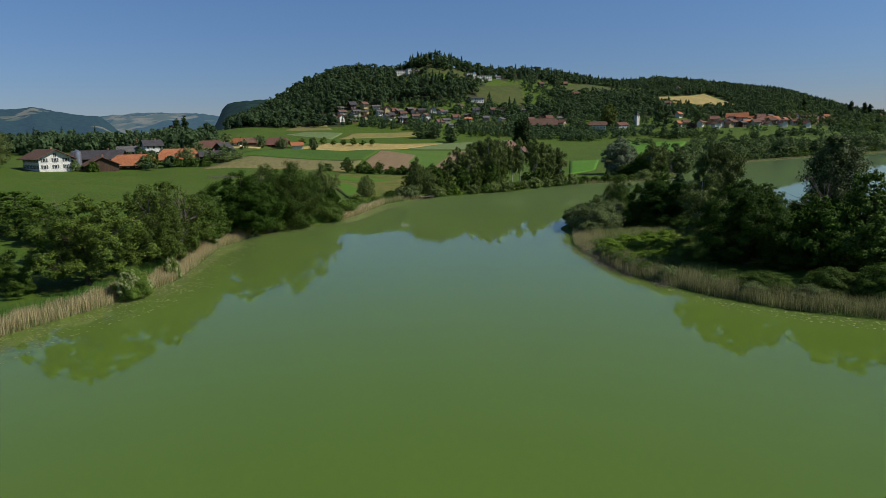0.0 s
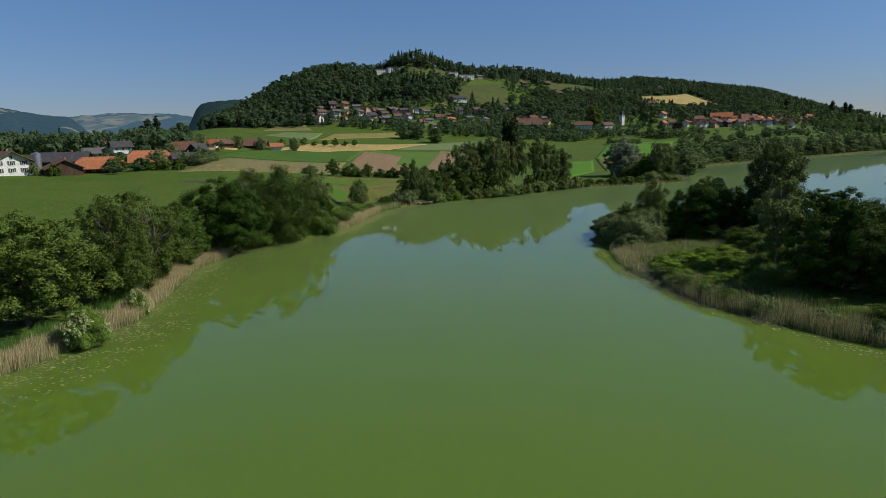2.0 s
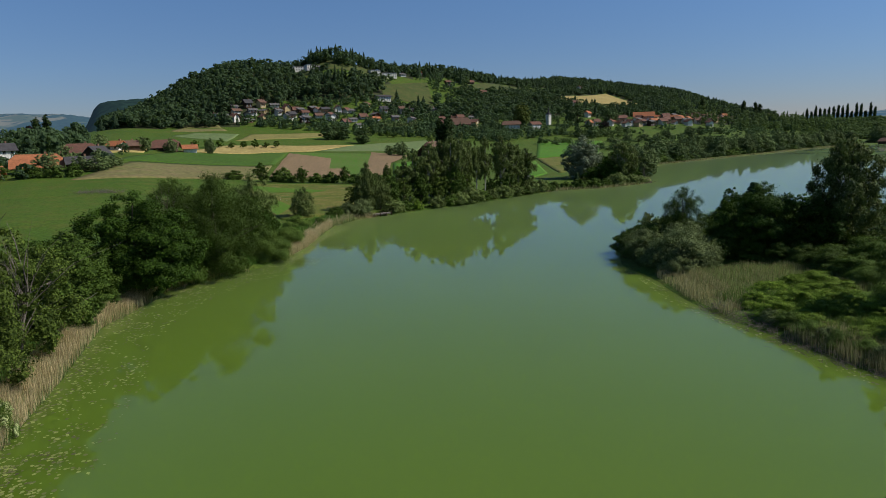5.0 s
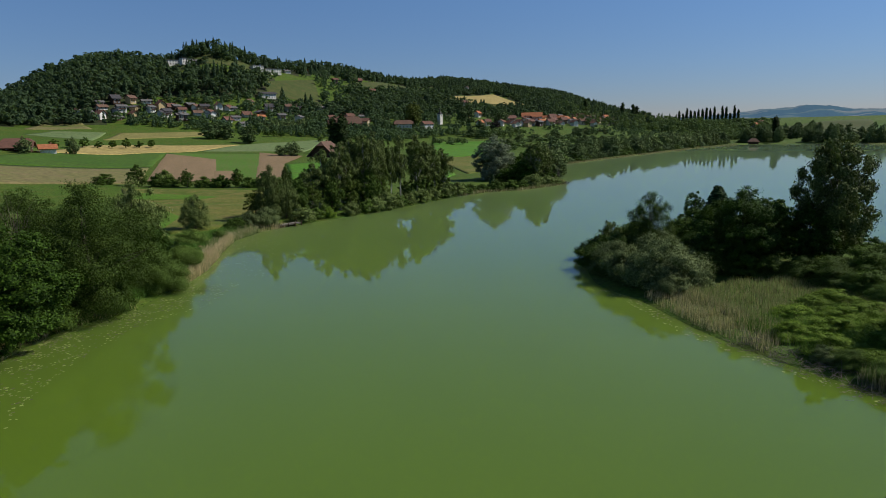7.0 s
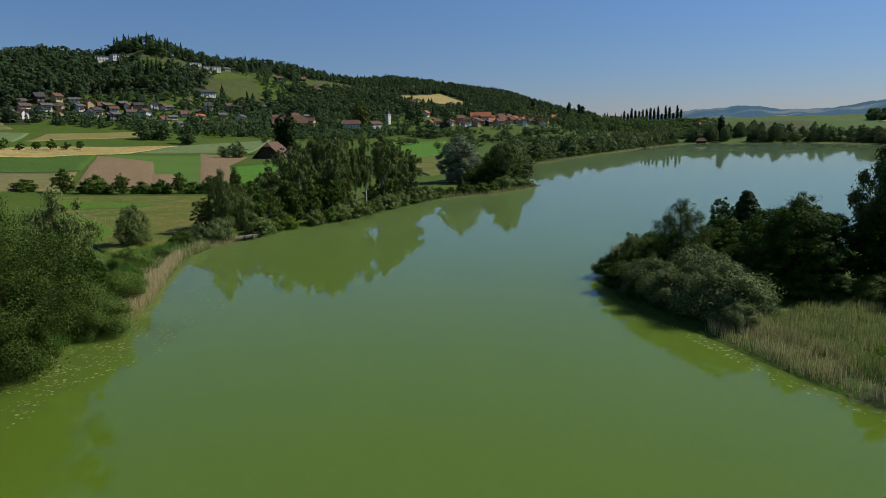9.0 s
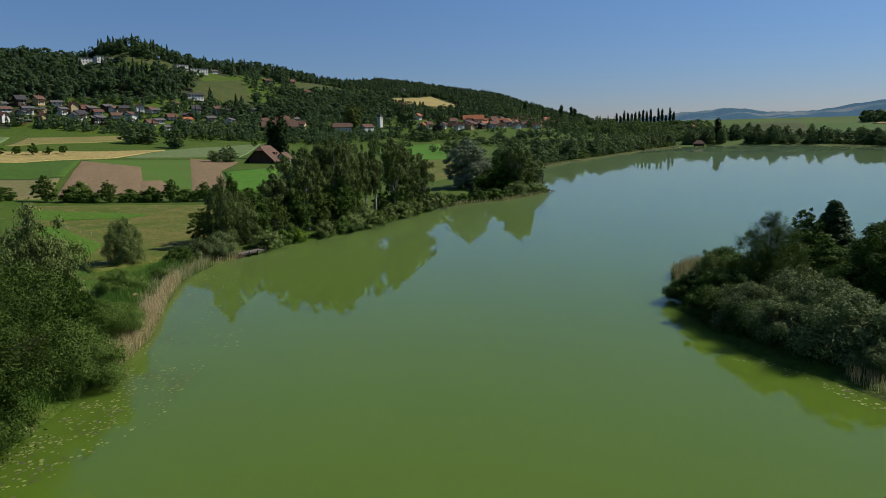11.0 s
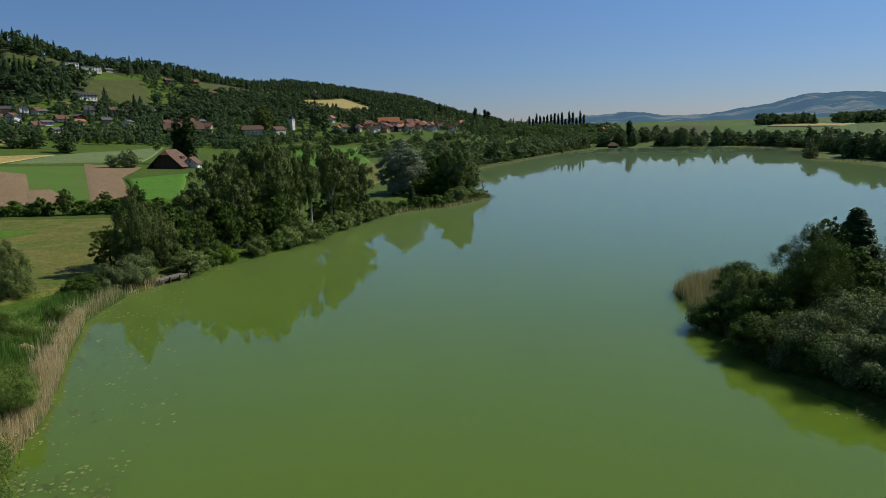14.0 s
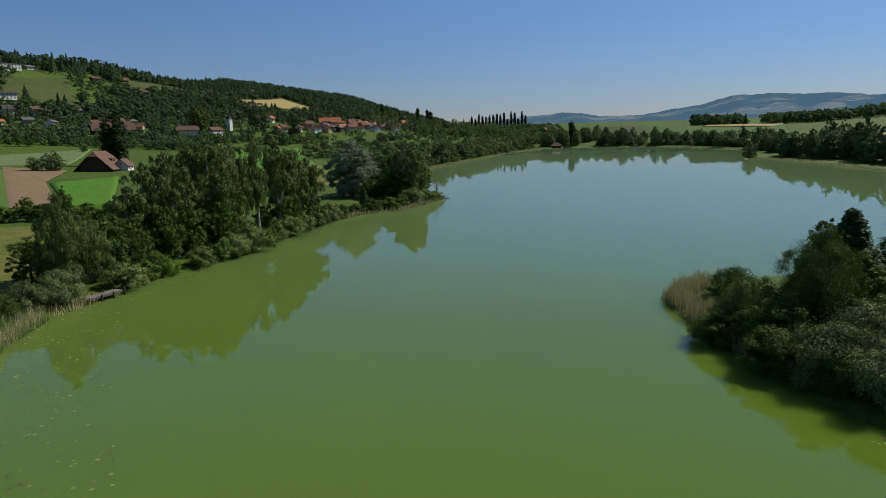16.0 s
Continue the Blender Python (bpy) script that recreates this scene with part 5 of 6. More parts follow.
row("grove_maple", [(9, 235, 12.4, 7), (19.4, 242, 13, 7), (14.6, 238, 12, 7)], "dark bushy tree in the lakeside grove", "grove trees")
row("far_willow_shrub", [(-1.5, 214.5, 3.2, 6), (10.6, 221.6, 3.2, 5), (17.6, 226, 3.8, 5.6), (21.6, 228.6, 4.8, 7), (29, 236, 3.2, 4.4), (33.6, 239.8, 4, 6.4), (38.4, 243.6, 3.6, 5), (44, 248.5, 4.6, 6), (49, 252.5, 4.2, 6)], "rounded willow shrub along the grove's shore", "shore shrubs")
row("far_shrub", [(2, 217.6, 2.6, 4.2), (14.4, 224.6, 2.6, 4), (25.6, 233, 3, 5), (41.4, 247, 2.6, 4), (52.5, 255, 2.4, 4.4)], "green shrub at the grove's foot", "shore shrubs")
row("bright_shrub", [(5, 218.3, 2.4, 3.2)], "round fresh green shrub at the grove's foot", "shore shrubs")
# the small bay and the cape
row("far_shrub", [(55, 259, 2.6, 5), (60, 260.5, 2.2, 5), (65, 261, 3, 6), (70, 261.5, 3, 6), (75, 263, 2.6, 5)], "low shrub hedge along the small bay", "bay shrubs")
row("spruce", [(66, 266, 4.6, 3.2)], "small conical conifer by the bay", name="young_conifer")
row("far_willow_shrub", [(81, 266.5, 4.2, 8), (87, 268.5, 3.4, 6), (92, 271, 2.6, 5)], "rounded willow shrub on the cape")
row("silver_willow", [(77.5, 291, 16.8, 15)], "silver-leaved willow on the cape")
row("birch", [(86, 274, 15.6, 8), (91, 278, 13.5, 7), (94, 284, 12, 7), (89, 284, 14.5, 8)], "birch with bare grey limbs on the cape")
row("grove_maple", [(82, 277, 8.5, 10), (90, 290, 9, 10), (86, 300, 11, 11), (94, 296, 12, 10), (97, 306, 11, 10), (78, 282, 5, 8), (92, 281, 7, 8)], "dark round tree on the cape")
# right spit: shrubs at the tip, dark trees behind
row("willow_shrub", [(30.5, 132.5, 5.4, 9), (28.5, 137.5, 4, 6), (34.6, 136.5, 5, 7), (33.5, 130.5, 2.4, 4), (28.5, 128.5, 2.4, 4)], "grey-green willow shrub at the spit's tip", "spit shrubs")
row("willow_shrub", [(30, 142, 4.4, 6.5), (36, 141.5, 5, 7), (33.6, 138, 4.6, 6.5)], "grey-green willow shrub at the spit's tip", "spit shrubs")
row("shrub", [(34, 148, 4.4, 6.5), (39, 152, 4.6, 7), (44, 157, 4, 6), (40, 147, 4.5, 7), (43, 140.5, 5, 7), (47, 150, 5, 7), (40, 136, 4.5, 7), (29.5, 146, 3.4, 5.5), (28.6, 140.5, 3, 4.5), (33, 152.5, 3.2, 5)], "dark green shrub at the spit's tip", "spit shrubs")
row("shrub", [(42, 132.4, 2.8, 5), (43.4, 129.6, 2.8, 5), (46, 127.6, 3, 5.4), (48.6, 125.6, 3, 5.4)], "dark green shrub at the foot of the spit trees", "spit shrubs")
row("bank_willow", [(39, 147, 10.2, 7)], "feathery grey-green tree at the spit's tip")
row("willow", [(35.5, 152, 5.6, 4)], "small thin tree at the spit's tip")
row("round_shrub", [(26.4, 104.2, 1.6, 2.8), (26.2, 101, 1.7, 3), (26.6, 98, 1.6, 3), (27.2, 95.4, 1.5, 2.6), (28.6, 91.8, 1.5, 2.8)], "low green shrub hanging over the water's edge", "edge shrubs")
row("willow_shrub", [(27.5, 93.5, 1.6, 3), (30, 87, 1.8, 3.4), (33.5, 82, 1.5, 3), (36.5, 77, 1.8, 3.6), (29.5, 90, 1.4, 3), (26.5, 99, 1.5, 2.6), (41.5, 73.5, 2, 4), (26, 106, 1.4, 2.4)], "low grey-green willow scrub at the spit's edge", "spit scrub")
row("grove_ash", [(50, 151, 9, 5.5), (47, 146.5, 6.5, 7)], "leafy tree beside the young spruce")
row("spruce", [(53.5, 150.2, 9.5, 8)], "dark young spruce on the spit")
row("maple", [(44, 135, 10.8, 12)], "dark green maple on the spit", "spit trees")
row("grove_maple", [(52, 141, 9, 9), (51, 131, 8.6, 9), (60, 146, 8, 9), (68, 140, 8.5, 9), (57, 107, 7, 8), (51, 88, 10.5, 10)], "dark bushy tree on the spit", "spit trees")
row("dense_birch", [(54.5, 130.5, 17, 9), (66, 92, 14, 7)], "tall birch with hanging twigs on the spit", "spit trees")
row("round_shrub", [(43, 108, 3, 6), (37.5, 103, 2.4, 5), (39.8, 99, 2.6, 5), (36, 98, 2.2, 4), (42.5, 103, 2.8, 5.5), (46.5, 110, 3, 6), (46.8, 119.5, 2.2, 4.5), (44.5, 114.5, 2.4, 5)], "green sallow shrub among the spit reeds", "spit sallows")
row("birch", [(41, 104.4, 12.8, 7.4)], "thin light birch among the shrubs on the spit", "spit trees")
row("maple", [(43, 93, 12.4, 13)], "large dark maple on the spit", "spit trees")
row("pine", [(62, 105, 17.4, 9)], "open-crowned pine on the spit")
row("grove_ash", [(57, 88, 14, 9.5), (54, 96, 10, 9), (62, 98, 10, 9), (70, 98, 12, 10), (54, 81, 9, 9), (63, 80, 10, 10), (76, 110, 11, 10), (68, 117, 10.5, 9), (58, 117, 8.5, 9), (72, 86, 13, 10), (82, 98, 12, 10), (70, 72, 11, 10), (80, 78, 13, 11)], "dense green tree on the spit", "spit trees")
row("shrub", [(50, 73.5, 4, 7), (57, 71, 5, 8), (45, 76, 3.4, 6), (66, 64, 5, 8), (38.5, 78.5, 2.6, 6), (52, 124, 4, 7), (46, 123, 3, 6), (48, 113, 3.6, 7), (45, 117.5, 3, 6), (50, 106, 4, 7), (41, 97, 2.6, 5), (52, 118, 4, 7), (46, 100, 3.5, 6), (48, 90, 3.5, 7), (56, 124, 4, 7)], "dark green shrub along the spit", "spit shrubs")
row("bright_shrub", [(27.5, 102.5, 1.7, 4.5), (27.5, 107, 1.8, 5), (28, 111.5, 1.6, 4.5), (31.5, 105, 1.9, 5.5), (31.5, 110, 1.8, 5.5), (32, 115, 1.6, 5), (35.5, 108, 1.7, 5.5), (35.5, 112.5, 1.6, 5), (35, 103.5, 1.8, 5), (39, 113, 1.6, 5), (29, 98, 1.6, 4.5), (33, 99, 1.6, 4.5), (40, 117.5, 1.6, 5), (36.5, 117, 1.5, 4.5)], "low fresh green shrub on the spit", "bright shrubs")


def elder(x, y, h, w, label):
    """A leafy bush strewn with white flower heads."""
    bush = plant("elder_shrub", x, y, h, w, label, "elder_bush", variants=9)
    rng = np.random.default_rng(int(abs(x) * 10))
    c, ways, _ = crown_centres(rng, 260, 0.4, 4.0, SHAPES["dome"], 5.4, core=0.0)
    c = c + ways * 0.2
    link_mesh("blossom", mesh_of("blossom", *leaves_at(rng, c, np.full(len(c), 0.13), 9, 0.13, 0, 1.0, 1.1, ways)), M["blossom"], bush, "flat white flower heads")


KINDS["elder_shrub"] = KINDS["shrub"][:9] + ("leaf_elder", "bark")
elder(-39.8, 83.5, 4.2, 4.6, "elder bush covered with white flower heads beside the reeds")
elder(-39.5, 95, 3.2, 2.6, "flowering elder half hidden behind the reeds")
elder(4.5, 221, 3.0, 2.6, "flowering elder in front of the grove")
elder(15.5, 225, 3.2, 2.6, "flowering elder in front of the grove")
elder(22.5, 238, 2.6, 2.6, "flowering elder at the grove's foot")
elder(-34, 299, 5.4, 5.4, "flowering elder in the field hedge")

# trees in the fields and round the hamlet
row("far_dark", [(9, 594, 14.5, 15), (-18, 622, 13, 15), (-6, 625, 13, 14), (-13, 628, 14, 13)], "big dark round tree among the fields", "field trees")
row("far_broad", [(28, 474, 9.5, 11.5), (20, 476, 7, 7)], "leafy tree beside the old farm", "farm trees")
row("poplar", [(58, 508, 26, 8), (63.5, 506, 28, 9)], "dark broad poplar behind the old farm", "farm poplars")
row("far_broad", [(26 + 5.2 * k, 703 + 2.7 * k, 10 + (k * 7 % 3), 7.5) for k in range(9)], "round tree in the row below the village", "tree row")
row("orchard", [(30, 676, 5, 7), (36, 677, 6, 7), (42, 679, 5, 7), (60, 690, 5, 6), (70, 640, 4.5, 6)], "low orchard tree on the pasture", "orchard trees")
row("orchard", [(-98 + 6.5 * k, 478 + 5.5 * k, 4.5 + k % 3, 5.5) for k in range(8)], "small fruit tree along the field path", "orchard trees")
row("linden", [(188, 757, 29.5, 20)], "tall pale linden by the village", name="linden_tree")
row("far_dark", [(252, 781, 30, 13), (262, 786, 27, 16), (300, 790, 24, 17), (312, 800, 20, 12), (245, 700, 14, 12), (236, 712, 12, 10), (262, 752, 12, 11), (150, 762, 10, 10), (160, 765, 11, 10)], "tall dark park tree at the village edge", "park trees")
row("far_copper", [(276, 741, 14, 13), (-190, 478, 14, 12)], "dark purple copper beech")
row("willow", [(-176, 262, 18, 15)], "tall weeping willow beside the farmhouse", name="weeping_willow")
row("far_shrub", [(-112, 284, 4.4, 7), (-106, 284.5, 4, 6), (-101, 288, 4.6, 6.5), (-117, 287, 3.4, 5), (-139, 268, 4.6, 4.6)], "dense green bush at the farmyard's edge", "farmyard bushes")
row("grove_ash", [(-124, 286, 6.6, 8)], "broad leafy tree before the orange-roofed barn")
row("poplar", [(-186, 479, 19, 5), (-181, 480, 20, 5)], "pointed poplar behind the hamlet", "hamlet poplars")
row("far_broad", [(-146, 268, 5, 4), (-125, 283, 6, 7), (-112, 296, 8, 9), (-104, 304, 6, 7), (-98, 303, 6, 8), (-97, 312, 5, 6), (-109, 340, 6, 6), (-122, 341, 8, 8), (-110, 410, 8, 8), (-99, 420, 8, 8), (-82, 437, 9, 7), (-127, 400, 9, 8), (-96, 318, 4, 5)], "garden tree between the farms", "hamlet trees")


def belt(kinds, a, b, count, depth, heights, label, group, seed, widths=(8, 12)):
    """Trees strewn along a line on the plan."""
    rng = random.Random(seed)
    for k in range(count):
        u = (k + rng.uniform(0.1, 0.9)) / count
        x, y = a[0] + (b[0] - a[0]) * u, a[1] + (b[1] - a[1]) * u
        nx, ny = -(b[1] - a[1]), b[0] - a[0]
        n = math.hypot(nx, ny)
        s = rng.uniform(-depth, depth)
        plant(rng.choice(kinds), x + nx / n * s, y + ny / n * s, rng.uniform(*heights), rng.uniform(*widths), label, group=group)


FAR = ["far_broad", "far_dark", "far_broad"]
belt(FAR, (112, 318), (150, 386), 12, 5, (8, 12), "leafy tree on the far shore", "far shore trees", 3)
belt(FAR, (150, 386), (204, 424), 11, 5, (9, 13), "leafy tree on the far shore", "far shore trees", 4)
belt(FAR, (204, 426), (284, 482), 15, 6, (9, 14), "leafy tree on the far shore", "far shore trees", 5)
belt(FAR, (284, 484), (360, 538), 14, 6, (10, 15), "leafy tree on the far shore", "far shore trees", 6)
belt(FAR, (360, 538), (436, 580), 13, 6, (10, 16), "leafy tree on the far shore", "far shore trees", 7)
belt(FAR, (462, 575), (488, 560), 7, 8, (12, 17), "tall leafy tree near the boathouse", "far shore trees", 8)
belt(FAR, (106, 300), (118, 345), 7, 4, (7, 11), "leafy tree on the far shore", "far shore trees", 50)
belt(FAR, (165, 415), (250, 500), 16, 14, (9, 14), "leafy tree behind the far shore", "far wood edge", 9)
belt(FAR, (260, 510), (400, 610), 26, 20, (6, 11), "leafy tree behind the far shore", "far wood edge", 10)
FRINGE = ["far_thicket_shrub", "far_shrub"]
KINDS["far_thicket_shrub"] = KINDS["far_shrub"][:9] + ("leaf_far_dark", "bark")
for seed, (a, b, count) in enumerate((((150, 382), (284, 478), 22), ((284, 478), (436, 574), 24), ((500, 545), (512, 450), 14), ((512, 450), (472, 380), 14), ((470, 372), (380, 314), 18), ((452, 572), (490, 566), 7))):
    belt(FRINGE, a, b, count, 2.5, (3, 5.6), "low thicket at the foot of the far-shore trees", "far shore thickets", 80 + seed, (6, 10))
belt(FAR, (495, 540), (512, 470), 12, 6, (7, 18), "leafy tree at the end of the lake", "far shore trees", 11)
belt(FAR, (540, 560), (570, 430), 10, 14, (8, 13), "leafy tree beyond the end of the lake", "far field trees", 18)
belt(FAR, (512, 450), (475, 385), 13, 8, (6, 17), "leafy tree at the end of the lake", "far shore trees", 12)
belt(FAR, (470, 372), (380, 316), 20, 10, (9, 15), "leafy tree at the end of the lake", "far shore trees", 13)
belt(FAR, (452, 575), (505, 600), 12, 7, (11, 18), "tall leafy tree behind the boathouse", "far shore trees", 52)
belt(FAR, (515, 585), (620, 650), 16, 14, (9, 15), "leafy tree among the fields beyond the lake", "far field trees", 53)
belt(FAR, (230, 640), (420, 740), 22, 14, (4, 9), "round tree on the meadow below the village", "meadow trees", 54)
belt(["far_dark", "far_broad"], (352, 300), (330, 262), 12, 8, (11, 17), "dark tree on the far bank", "far bank trees", 14)
belt(["far_dark", "far_broad"], (332, 262), (276, 200), 18, 7, (12, 18), "dark tree on the far bank", "far bank trees", 15)
belt(["far_dark", "far_broad"], (360, 282), (300, 205), 16, 10, (14, 20), "dark tree on the far bank", "far bank trees", 16)
belt(["far_dark", "far_broad"], (276, 195), (235, 110), 12, 8, (10, 15), "dark tree on the far bank", "far bank trees", 17)
belt(FAR, (556, 600), (566, 420), 18, 12, (10, 16), "rounded tree in the fields beyond the lake", "far field trees", 72)
row("far_broad", [(326, 303.5, 9, 8)], "pale round tree at the point of the far bank")
for k in range(16):
    u = k / 15
    plant("poplar", 629 + 58 * u, 885 - 53 * u, (18, 14, 22, 19, 18, 20, 21, 23, 21, 24, 13, 24, 23, 13, 24, 18)[k], 4.0, "slender poplar in the long row above the lake", group="poplar row")
row("poplar", [(492, 572, 26, 7), (482, 900, 22, 7), (560, 925, 24, 7), (585, 935, 24, 6), (600, 948, 20, 9)], "dark pointed poplar above the village")


def slope_wood():
    """The low young wood below the poplars, and the wooded crests on the far right."""
    rng = np.random.default_rng(31)
    u, v = rng.uniform(0, 1, 460), rng.uniform(0, 1, 460)
    x = 470 + 175 * u + 40 * v + rng.normal(0, 2, 460)
    y = 690 + 190 * u - 110 * v + rng.normal(0, 2, 460)
    woods("young_wood", x, y, rng.uniform(4, 7, 460), rng.uniform(8, 11, 460), 0.0, M["woods_light"], "low even young wood on the slope below the poplars", 32)
    a, r = np.radians(rng.uniform(56.6, 80, 480)), rng.uniform(960, 1060, 480)
    woods("crest_woods", r * np.sin(a), r * np.cos(a), rng.uniform(9, 15, 480), rng.uniform(10, 14, 480), 0.2, M["woods"], "dark wood along the crest above the fields", 33)
    a, r = np.radians(rng.uniform(51.5, 54.9, 90)), rng.uniform(940, 1000, 90)
    woods("crest_woods", r * np.sin(a), r * np.cos(a), rng.uniform(8, 15, 90), rng.uniform(9, 13, 90), 0.2, M["woods"], "dark copse on the crest above the fields", 34)
    a, r = np.radians(rng.uniform(26, 37, 240)), rng.uniform(900, 1080, 240)
    woods("village_woods", r * np.sin(a), r * np.cos(a), rng.uniform(7, 13, 240), rng.uniform(8, 12, 240), 0.15, M["woods_shore"], "green trees behind the lakeside village", 35)


def hamlet_wood():
    """The dark belt of trees behind the farms."""
    rng = np.random.default_rng(41)
    a, r = np.radians(rng.uniform(-34, -18.5, 210)), rng.uniform(405, 520, 210)
    x, y = r * np.sin(a), r * np.cos(a)
    ok = np.ones(len(x), bool)
    for hx, hy, hw, _ in GARDENS:
        ok &= np.hypot(x - hx, y - hy) > hw + 7
    x, y = x[ok], y[ok]
    woods("hamlet_wood", x, y, rng.uniform(7, 14, len(x)), rng.uniform(8, 12, len(x)), 0.15, M["woods"], "dark belt of mixed trees behind the hamlet", 42)
    a, r = np.radians(rng.uniform(-27, -15, 60)), rng.uniform(300, 400, 60)
    x, y = r * np.sin(a), r * np.cos(a)
    ok = x < -100
    for hx, hy, hw, _ in GARDENS:
        ok &= np.hypot(x - hx, y - hy) > hw + 4
    x, y = x[ok], y[ok]
    woods("hamlet_garden_trees", x, y, rng.uniform(3, 6.5, len(x)), rng.uniform(4, 7, len(x)), 0.05, M["woods"], "garden bushes between the farms", 43)


def meadow_wood():
    """Trees and thickets between the far shore and the lakeside village."""
    rng = np.random.default_rng(61)
    u, v = rng.uniform(0, 1, 420), rng.uniform(0, 1, 420)
    x, y = 190 + 250 * u - 20 * v, 520 + 160 * u + 130 * v
    patch = np.sin(x * 0.045 + 1.2 * np.sin(y * 0.03)) + np.sin(y * 0.05 + 0.6)
    ok = (patch > 0.75) & (y < 660)
    x, y = x[ok], y[ok]
    woods("meadow_wood", x, y, rng.uniform(3.5, 7.5, len(x)), rng.uniform(7, 11, len(x)), 0.05, M["woods_shore"], "copses and hedges on the meadows below the village", 62)
    x = rng.uniform(225, 300, 60)
    y = 690 + 0.28 * (x - 140) + rng.normal(0, 9, 60)
    woods("meadow_wood", x, y, rng.uniform(4, 8, 60), rng.uniform(7, 11, 60), 0.05, M["woods_shore"], "belt of garden trees at the foot of the village", 63)


slope_wood()
hamlet_wood()
meadow_wood()


# ---- reeds, lily pads, jetty ----
def shore_line(i0, i1, count, rng, d0, d1):
    """Places along part of the shoreline, by the corner numbers of the lake's outline, d metres inland."""
    pts = LAKE[i0:i1 + 1]
    seg = np.hypot(*np.diff(pts, axis=0).T)
    at = np.concatenate([[0], np.cumsum(seg)])
    s = rng.uniform(0, at[-1], count)
    x, y = np.interp(s, at, pts[:, 0]), np.interp(s, at, pts[:, 1])
    e = 1.5
    tx, ty = np.interp(s + e, at, pts[:, 0]) - np.interp(s - e, at, pts[:, 0]), np.interp(s + e, at, pts[:, 1]) - np.interp(s - e, at, pts[:, 1])
    n = np.hypot(tx, ty) + 1e-9
    d = rng.uniform(d0, d1, count)
    return x - ty / n * d, y + tx / n * d, s / at[-1]


def reeds(name, x, y, h, mat, label, rng, wide=0.045, thin=0.5):
    """Bending blades standing on the ground or in the shallows, thinned out in patches."""
    patch = np.sin(x * 0.9 + 2 * np.sin(y * 0.37)) * np.sin(y * 0.8 + 1.7 * np.sin(x * 0.31))
    ok = rng.uniform(0, 1, len(x)) < 1 - thin * (patch < -0.1)
    x, y = x[ok], y[ok]
    n = len(x)
    z = np.maximum(height(x, y), -0.1) - 0.1
    h = h * rng.uniform(0.6, 1.15, n) * (1 + 0.18 * patch[ok])
    th, lean = rng.uniform(0, 6.283, n), np.abs(rng.normal(0, 0.16, n)) * h
    lx, ly = np.sin(th) * lean, np.cos(th) * lean
    f = rng.uniform(0, 3.14, n)
    ax, ay = np.cos(f) * wide / 2, np.sin(f) * wide / 2
    v = np.stack([np.stack([x - ax, y - ay, z], 1), np.stack([x + ax, y + ay, z], 1), np.stack([x + lx, y + ly, z + h], 1)], 1).reshape(-1, 3)
    return tagged(link_mesh(name, mesh_of(name, v, np.arange(3 * n).reshape(n, 3)), M[mat]), label, "reeds", kind="stuff")


